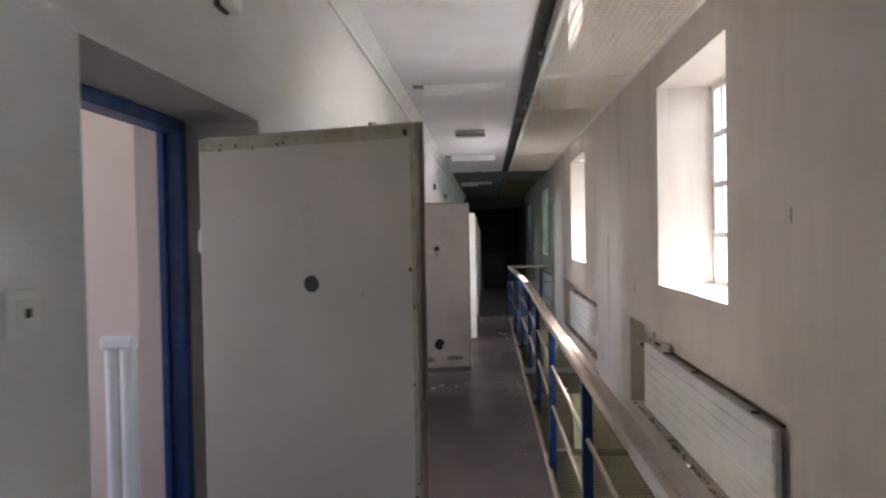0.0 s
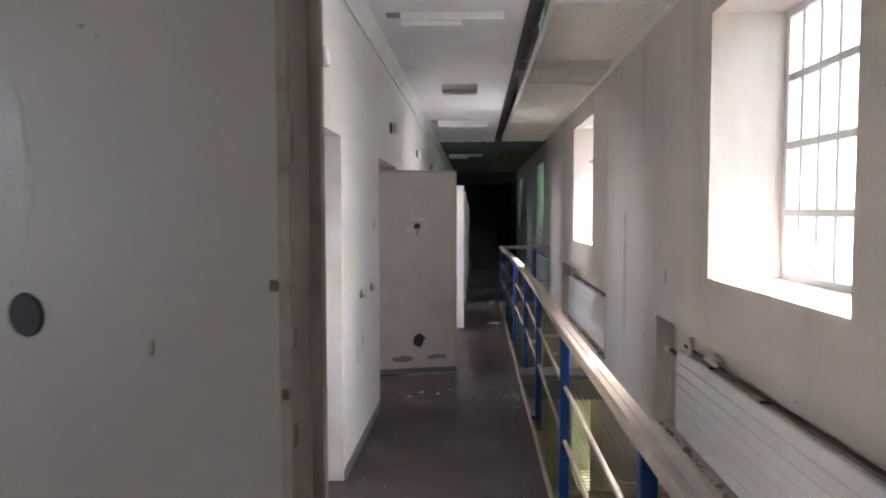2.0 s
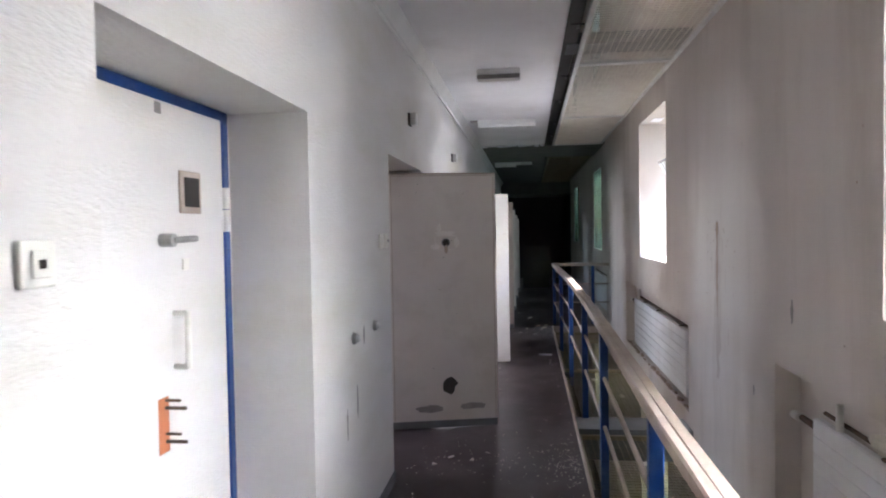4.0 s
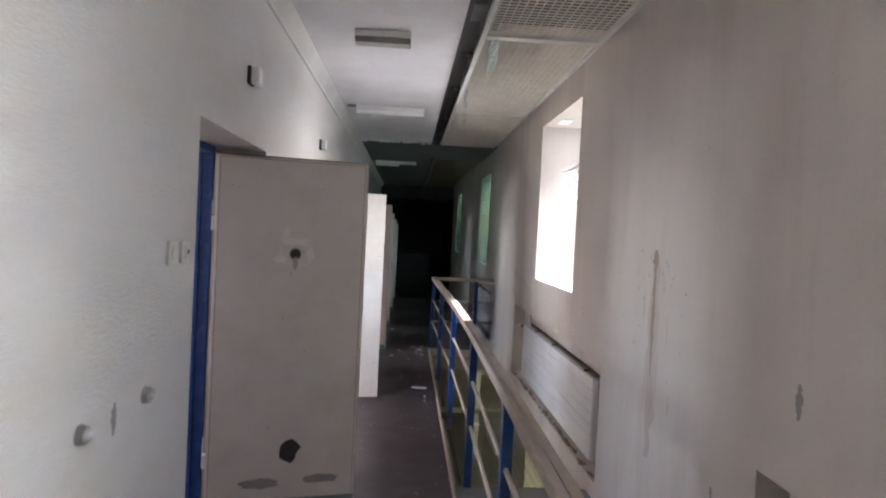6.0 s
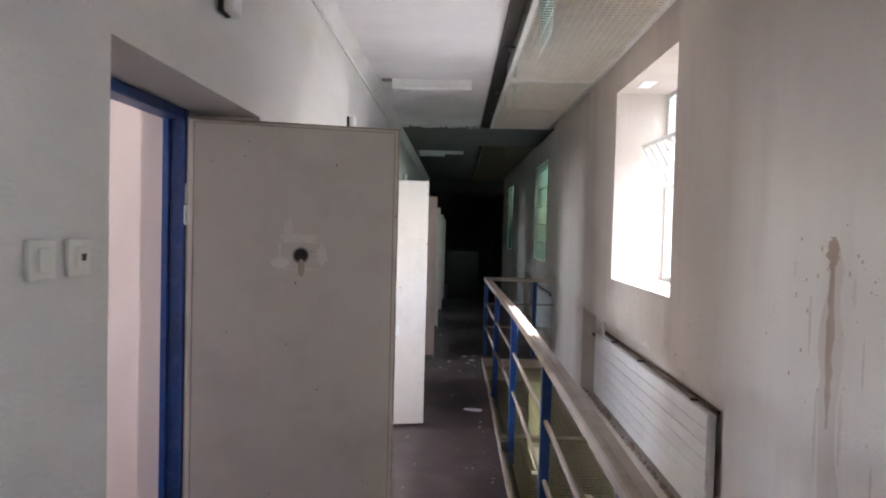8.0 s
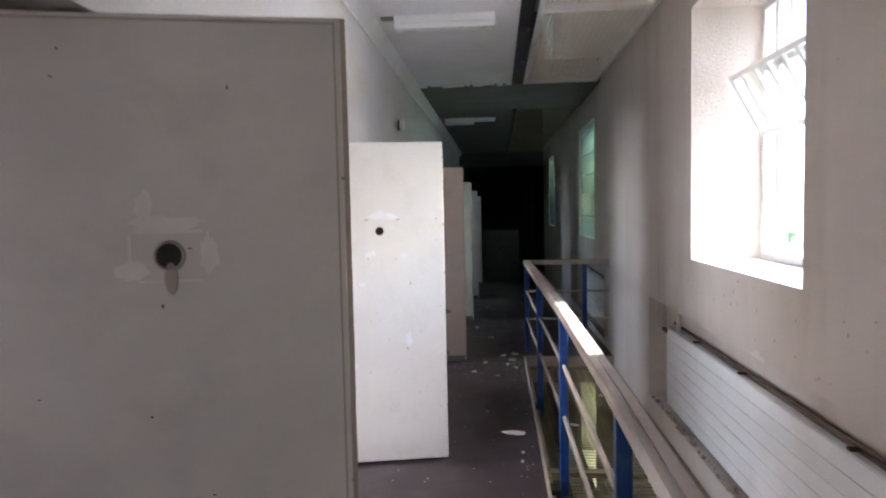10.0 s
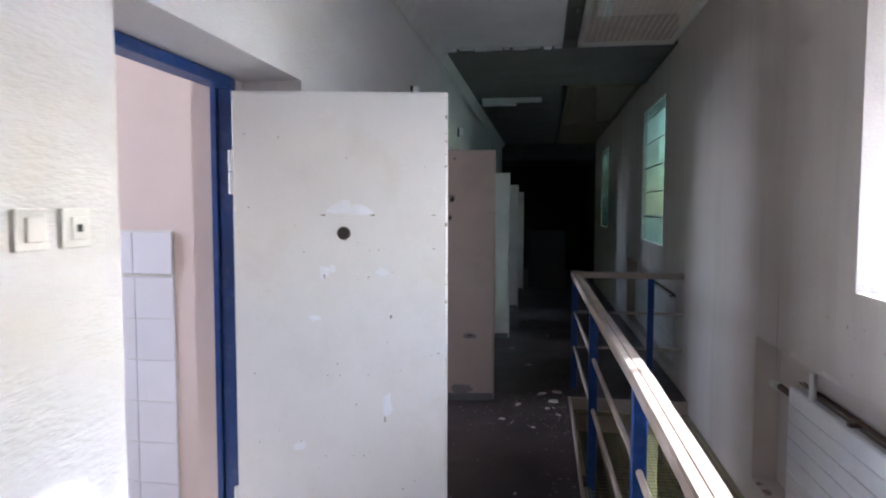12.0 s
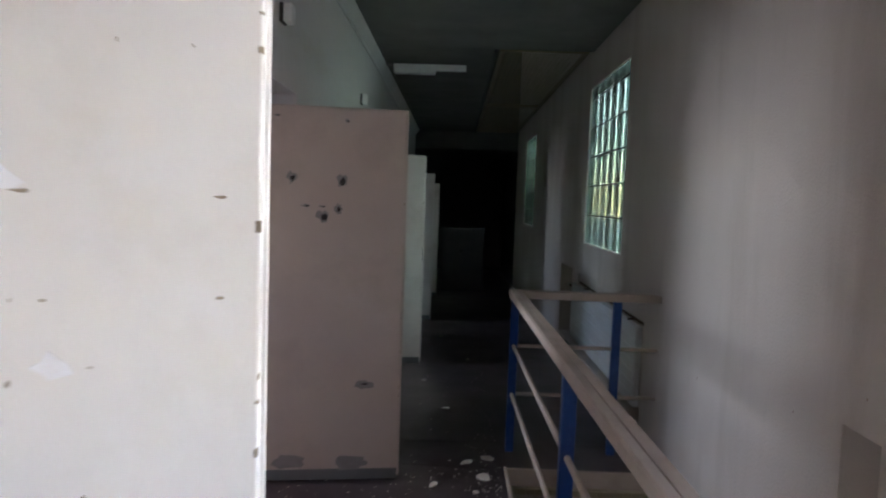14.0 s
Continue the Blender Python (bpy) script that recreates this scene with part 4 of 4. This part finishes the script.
radiator(3.48, 6.14, 0.10, 0.668, "gallery radiators")
radiator(8.72, 11.52, 0.10, 0.675, "gallery radiators")
radiator(14.45, 17.05, 0.10, 0.68, "gallery radiators")
bm = bmesh.new()
bmesh.ops.create_icosphere(bm, subdivisions=3, radius=1)
for v in bm.verts:
    v.co = Vector((v.co.x * 0.035, v.co.y * 0.12, v.co.z * 0.035)) * (1 + 0.35 * noise.noise(v.co * 2.2))
o = new("plaster_lump", finish("plaster_lump", bm, M_PAPER))
o.location = (XR + 0.09, 5.55, 0.722)
tagged(o, "crumbled plaster lump lying on the radiator pipe", "plaster")


# ---- ceiling lights ----
def ceiling_light(x0, x1, y, cover, z=ZC, lab="white fluorescent ceiling fitting, switched off"):
    top = thing("ceiling_light", pose(x0, y, z), lab, "ceiling light", "ceiling lights")
    L = x1 - x0
    part("housing", boxes((0, L, -0.055, 0.055, -0.055, -0.0005, 0.006)), M_LAMP, top)
    part("diffuser", boxes((0.004, L * cover, -0.062, 0.062, -0.098, -0.0555, 0.012, 3)), M_LAMP, top, "milky diffuser")
    part("backplate", boxes((-0.10, -0.002, -0.045, 0.045, -0.012, -0.0005)), M_BARE, top, "bare grey mounting mark")


ceiling_light(-0.49, 0.228, 6.16, 0.6)
ceiling_light(-0.54, 0.205, 11.52, 1.0)
ceiling_light(-0.60, 0.185, 17.05, 0.58, ZC - 0.0145)
el = thing("emergency_light", pose(-0.335, 8.76, ZC), "small ceiling light with a grey louvred cover", "ceiling light")
part("housing", boxes((0, 0.385, -0.06, 0.06, -0.05, -0.0005, 0.006)), M_LAMP, el)
part("louvre_frame", boxes((0.004, 0.381, -0.064, 0.064, -0.085, -0.0505, 0.004)), M_BARE, el, "grey louvre frame")
for k in range(5):
    part("louvre", boxes((0.01, 0.375, -0.05 + 0.022 * k, -0.044 + 0.022 * k, -0.092, -0.0855)), M_LAMP, el)

# ---- fittings on the cell wall ----
def call_lamp(y, z):
    top = thing("call_lamp", pose(XL, y, z), "small dark wall lamp with a white lens above a cell door", "lamp", "call lamps")
    part("housing", boxes((0.0005, 0.018, -0.042, 0.042, -0.046, 0.046, 0.003)), M_DARK, top, "black housing")
    part("lens", boxes((0.0185, 0.062, -0.042, 0.042, -0.045, 0.045, 0.010, 3)), M_LAMP, top, "white lens")


for y in (2.19, 4.815, 7.64, 10.36, 13.05, 15.75):
    call_lamp(y, 2.403)


def switch(y, z, w=0.085, h=0.085, key=M_PLASTIC, lab="ivory light switch beside a cell door"):
    top = thing("light_switch", pose(XL, y, z), lab, "switch", "wall switches")
    part("plate", boxes((0.0005, 0.014, -w / 2, w / 2, -h / 2, h / 2, 0.004, 2)), M_PLASTIC, top)
    part("rocker", boxes((0.0145, 0.02, -w / 4, w / 4, -h / 3.4, h / 3.4, 0.002)), key, top)
    return top


def key_switch(y, z):
    top = switch(y, z, key=M_PLASTIC, lab="ivory key switch beside a cell door")
    part("key_slot", boxes((0.0205, 0.022, -0.008, 0.008, -0.008, 0.008)), M_HOLE, top, "dark key slot")


switch(6.61, 1.53)
key_switch(6.745, 1.53)
key_switch(3.882, 1.547)
key_switch(1.271, 1.524)
switch(9.26, 1.508)
key_switch(9.385, 1.508)
switch(9.104, 1.509, 0.10, 0.10, M_RED, "ivory alarm switch with a red button")
for y, z, lab in ((3.736, 1.546, "torn round hole in the wall plaster"),):
    bm = bmesh.new()
    rod(bm, (XL - 0.0, y, z), (XL + 0.003, y, z), 0.036, 11)
    tagged(new("wall_hole", finish("wall_hole", bm, M_HOLE)), lab, "hole")
tagged(new("wall_slot", finish("wall_slot", boxes((XL + 0.0002, XL + 0.003, 9.0, 9.045, 1.595, 1.685)), M_HOLE)), "black rectangular slot in the wall", "hole")


def wall_hatch(y0, y1, z0, z1):
    top = thing("wall_hatch", pose(XL, y0, z0), "white-painted metal service hatch in the wall", "hatch", "service hatches")
    WW, H = y1 - y0, z1 - z0
    for r in ((0, 0.022, 0, H), (WW - 0.022, WW, 0, H), (0.0222, WW - 0.0222, 0, 0.022), (0.0222, WW - 0.0222, H - 0.022, H)):
        part("frame_strip", boxes((0.0005, 0.006, *r, 0.002)), M_WALL, top)
    part("cover", boxes((0.0005, 0.005, 0.026, WW - 0.026, 0.026, H - 0.026, 0.002)), M_WALL, top)
    bm = bmesh.new()
    rod(bm, (0.0052, WW * 0.72, H * 0.5), (0.010, WW * 0.72, H * 0.5), 0.009, 12)
    part("lock", bm, M_HOLE, top, "dark lock")


wall_hatch(3.447, 3.632, 1.24, 1.412)
wall_hatch(3.085, 3.265, 1.24, 1.412)
wall_hatch(8.93, 9.13, 1.128, 1.335)


def stud(y, z):
    top = thing("door_stop", pose(XL, y, z), "round steel door stop on the wall", "door stop", "door stops")
    bm = bmesh.new()
    rod(bm, (0, 0, 0), (0.018, 0, 0), 0.030, 18, 0.026)
    part("collar", bm, M_STEEL, top)
    bm = bmesh.new()
    bmesh.ops.create_uvsphere(bm, u_segments=16, v_segments=8, radius=0.02, matrix=Matrix.Translation((0.02, 0, 0)))
    part("knob", bm, M_CHROME, top, smooth=True)


stud(5.988, 1.062)
stud(6.425, 1.062)


def smear(name, wall, y, z, w, h, mat, lab, cat, seed, off=0.002):
    """A thin uneven film of rust or dirt on a wall."""
    rg = random.Random(seed)
    bm = bmesh.new()
    n = 14
    s = 1 if wall == "cells" else -1
    x0 = (XL if wall == "cells" else XR)
    le, ri = [], []
    for k in range(n + 1):
        f = k / n
        half = w / 2 * (0.25 + 0.75 * math.sin(math.pi * min(1, f * 0.9 + 0.08))) * rg.uniform(0.6, 1.2)
        c = rg.uniform(-0.1, 0.1) * w
        le.append(bm.verts.new((x0 + s * off, y + c - half, z + h * (0.5 - f))))
        ri.append(bm.verts.new((x0 + s * off, y + c + half, z + h * (0.5 - f))))
    for k in range(n):
        bm.faces.new((le[k], le[k + 1], ri[k + 1], ri[k]) if s > 0 else (le[k], ri[k], ri[k + 1], le[k + 1]))
    for f in bm.faces:
        f.normal_update()
        if f.normal.x * s < 0:
            f.normal_flip()
    tagged(new(name, finish(name, bm, mat)), lab, cat)


smear("rust_streak", "outer", 7.55, 1.24, 0.05, 0.56, M_DRIP, "brown rust streak running down the wall", "stain", 1)
smear("rust_wash", "outer", 7.54, 1.06, 0.17, 1.05, M_DRIP_F, "faint brown wash below a rust spot", "stain", 12, 0.0012)
smear("rust_spot", "outer", 7.55, 1.56, 0.075, 0.12, M_DRIP, "brown rust spot on the wall", "stain", 2)
smear("wall_scar", "outer", 6.25, 1.16, 0.04, 0.12, M_BARE, "small grey scar in the wall paint", "stain", 3)
smear("wall_scar", "outer", 3.15, 1.71, 0.03, 0.07, M_BARE, "small grey scar in the wall paint", "stain", 4)
smear("wall_scar", "outer", 6.81, 0.635, 0.03, 0.06, M_BARE, "small grey scar in the wall paint", "stain", 5)
smear("wall_crack", "outer", 11.55, 0.98, 0.010, 0.5, M_BARE, "thin dark crack in the wall paint", "stain", 6)
smear("dirt_mark", "cells", 6.04, 0.735, 0.035, 0.17, M_BARE, "grey scuff on the wall", "stain", 7)
smear("dirt_mark", "cells", 5.85, 0.67, 0.03, 0.15, M_BARE, "grey scuff on the wall", "stain", 8)
smear("dirt_mark", "cells", 6.192, 1.046, 0.04, 0.10, M_BARE, "grey scuff on the wall", "stain", 9)
for k, (y, z) in enumerate(((7.62, 1.58), (7.45, 1.5), (7.70, 1.35), (8.9, 1.12), (9.3, 1.1), (9.7, 1.08), (9.5, 0.98), (10.0, 1.13), (10.3, 1.05), (10.8, 1.1), (9.1, 0.92), (8.7, 2.9), (11.2, 2.85))):
    smear("rust_fleck", "outer", y, z, 0.012, 0.02, M_DRIP, "tiny rust fleck on the wall", "stain", 40 + k)

for k, (y, z, w, h) in enumerate(((7.42, 1.44, 0.018, 0.10), (7.36, 1.22, 0.012, 0.16), (7.68, 1.30, 0.02, 0.22), (7.62, 0.92, 0.022, 0.30), (7.47, 0.98, 0.03, 0.24), (7.80, 1.50, 0.014, 0.07), (7.30, 0.86, 0.016, 0.12))):
    smear("rust_run", "outer", y, z, w, h, M_DRIP_F, "short faint rust run on the wall", "stain", 70 + k, 0.0016)

rng = random.Random(91)
bm = bmesh.new()
for _ in range(110):
    y, z = rng.choice(((rng.uniform(8.4, 11.8), rng.uniform(0.88, 1.22)), (rng.gauss(7.55, 0.3), rng.uniform(0.9, 1.7)), (rng.uniform(2.6, 13.2), rng.uniform(0.4, 2.9))))
    r = rng.uniform(0.001, 0.0042)
    box(bm, XR - 0.0012, XR + 0.001, y - r, y + r, z - r, z + r * rng.uniform(1, 3.5))
tagged(new("rust_freckles", finish("rust_freckles", bm, M_DRIP)), "tiny rust freckles strewn over the outer wall", "stain", kind="stuff")
for k, (y, w, h) in enumerate(((11.3, 0.05, 0.16), (10.95, 0.035, 0.22), (10.4, 0.03, 0.14), (9.7, 0.04, 0.2), (6.1, 0.04, 0.15), (5.2, 0.03, 0.2))):
    bm = bmesh.new()
    rg = random.Random(300 + k)
    lo = [bm.verts.new((XR - 0.003, y + h * (q / 7 - 0.5), NTOP + 0.001)) for q in range(8)]
    hi = [bm.verts.new((XR - 0.0005, y + h * (q / 7 - 0.5), NTOP + 0.003 + w * rg.uniform(0.3, 1.0) * math.sin(math.pi * (q + 0.5) / 8))) for q in range(8)]
    for q in range(7):
        bm.faces.new((lo[q], hi[q], hi[q + 1], lo[q + 1]))
    tagged(new("broken_edge", finish("broken_edge", bm, M_PAPER)), "crumbled plaster edge above a radiator niche", "plaster", "crumbled niche edges")


def rubble(y0, y1, seed, n):
    """Crumbled plaster lying on the floor of a radiator niche."""
    rg = random.Random(seed)
    bm = bmesh.new()
    for _ in range(n):
        r = rg.uniform(0.004, 0.022) * rg.random() ** 0.4
        m = Matrix.Translation((XR + rg.uniform(0.008, 0.035), rg.uniform(y0, y1), NBOT + r * 0.5)) @ Euler((rg.random() * 6, rg.random() * 6, rg.random() * 6)).to_matrix().to_4x4()
        g = bmesh.ops.create_icosphere(bm, subdivisions=1, radius=r, matrix=m)
        for v in g["verts"]:
            v.co += Vector((rg.gauss(0, r * 0.15), rg.gauss(0, r * 0.15), rg.gauss(0, r * 0.12)))
    tagged(new("plaster_rubble", finish("plaster_rubble", bm, M_RUBBLE)), "brownish plaster rubble lying in a radiator niche", "rubble", kind="stuff")


rubble(3.3, 6.4, 1, 130)
rubble(8.5, 11.8, 2, 130)

# grey door panel at the end, coloured near-black for the gloom of the opening
panel = thing("door_panel", pose(0.30, 22.3, floor_z(22.3)), "dim grey metal door panel in the dark opening", "panel")
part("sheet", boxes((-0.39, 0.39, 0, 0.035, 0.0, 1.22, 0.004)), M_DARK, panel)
bm = bmesh.new()
rod(bm, (-0.04, -0.006, 0.78), (-0.04, 0.001, 0.78), 0.028, 14)
part("peephole", bm, M_HOLE, panel, "dark round peephole")

# ---- litter ----
def flake(x, y, w, d, rz, seed, mat=M_PAPER, lab="pale plaster flake lying on the floor", name="plaster_flake", z=None):
    rg = random.Random(seed)
    bm = bmesh.new()
    n = 9
    ring_v = [bm.verts.new((math.cos(2 * math.pi * k / n) * w / 2 * rg.uniform(0.65, 1.15), math.sin(2 * math.pi * k / n) * d / 2 * rg.uniform(0.65, 1.15), rg.uniform(0.001, 0.008))) for k in range(n)]
    bm.faces.new(ring_v)
    r = bmesh.ops.extrude_face_region(bm, geom=bm.faces[:])
    for v in r["geom"]:
        if isinstance(v, bmesh.types.BMVert):
            v.co.z += 0.005
    bmesh.ops.recalc_face_normals(bm, faces=bm.faces[:])
    o = new(name, finish(name, bm, mat))
    o.matrix_basis = pose(x, y, floor_z(y) if z is None else z, 0, 0, rz)
    tagged(o, lab, "litter", "plaster flakes on the floor")


flake(0.30, 11.12, 0.20, 0.09, -8, 1, M_CHIP, "white torn paper strip on the floor", "paper_strip")
for k, (x, y, w, d) in enumerate(((0.33, 13.35, 0.10, 0.16), (0.28, 13.15, 0.06, 0.05), (0.05, 13.22, 0.10, 0.06), (0.36, 13.0, 0.07, 0.05), (0.18, 12.7, 0.05, 0.04), (-0.05, 12.85, 0.08, 0.05), (0.24, 13.55, 0.12, 0.07), (0.36, 13.62, 0.09, 0.12), (0.10, 11.6, 0.03, 0.03), (0.34, 10.75, 0.04, 0.03), (0.33, 10.6, 0.03, 0.04), (-0.45, 7.35, 0.08, 0.04), (-0.30, 7.3, 0.05, 0.04), (-0.55, 7.2, 0.06, 0.05), (-0.2, 7.45, 0.06, 0.03), (0.1, 14.6, 0.09, 0.05), (-0.1, 15.4, 0.07, 0.05), (0.3, 16.3, 0.10, 0.04), (0.0, 17.5, 0.12, 0.05))):
    flake(x, y, w * 0.75, d * 0.75, 37 * k, 50 + k)
for k, (x, y) in enumerate(((0.8, 10.2), (0.7, 9.9), (1.0, 9.5), (0.75, 11.6), (1.1, 12.4), (0.9, 7.6))):
    flake(x, y, 0.09, 0.06, 50 * k, 80 + k, z=-0.101)
rng = random.Random(77)
verts, faces = [], []
for _ in range(1150):
    y = rng.choice((rng.uniform(5, 13.4), rng.gauss(13.2, 0.35), rng.uniform(14, 19), rng.gauss(7.3, 0.2)))
    x = min(max(rng.choice((rng.uniform(XL + 0.02, EDGE - 0.02), EDGE - 0.02 - abs(rng.gauss(0, 0.12)))), XL + 0.02), EDGE - 0.02)
    s, a, z = rng.uniform(0.0012, 0.008), rng.uniform(0, 6.28), floor_z(y)
    k = len(verts)
    for q in range(4):
        verts.append((x + s * math.cos(a + q * 1.57), y + s * math.sin(a + q * 1.57), z + 0.0008))
    verts.append((x, y, z + s * 0.6))
    for q in range(4):
        faces.append((k + q, k + (q + 1) % 4, k + 4))
me = bpy.data.meshes.new("plaster_crumbs")
me.from_pydata(verts, [], faces)
me.materials.append(M_PAPER)
tagged(new("plaster_crumbs", me), "scattered plaster crumbs and dust on the floor", "litter", kind="stuff")
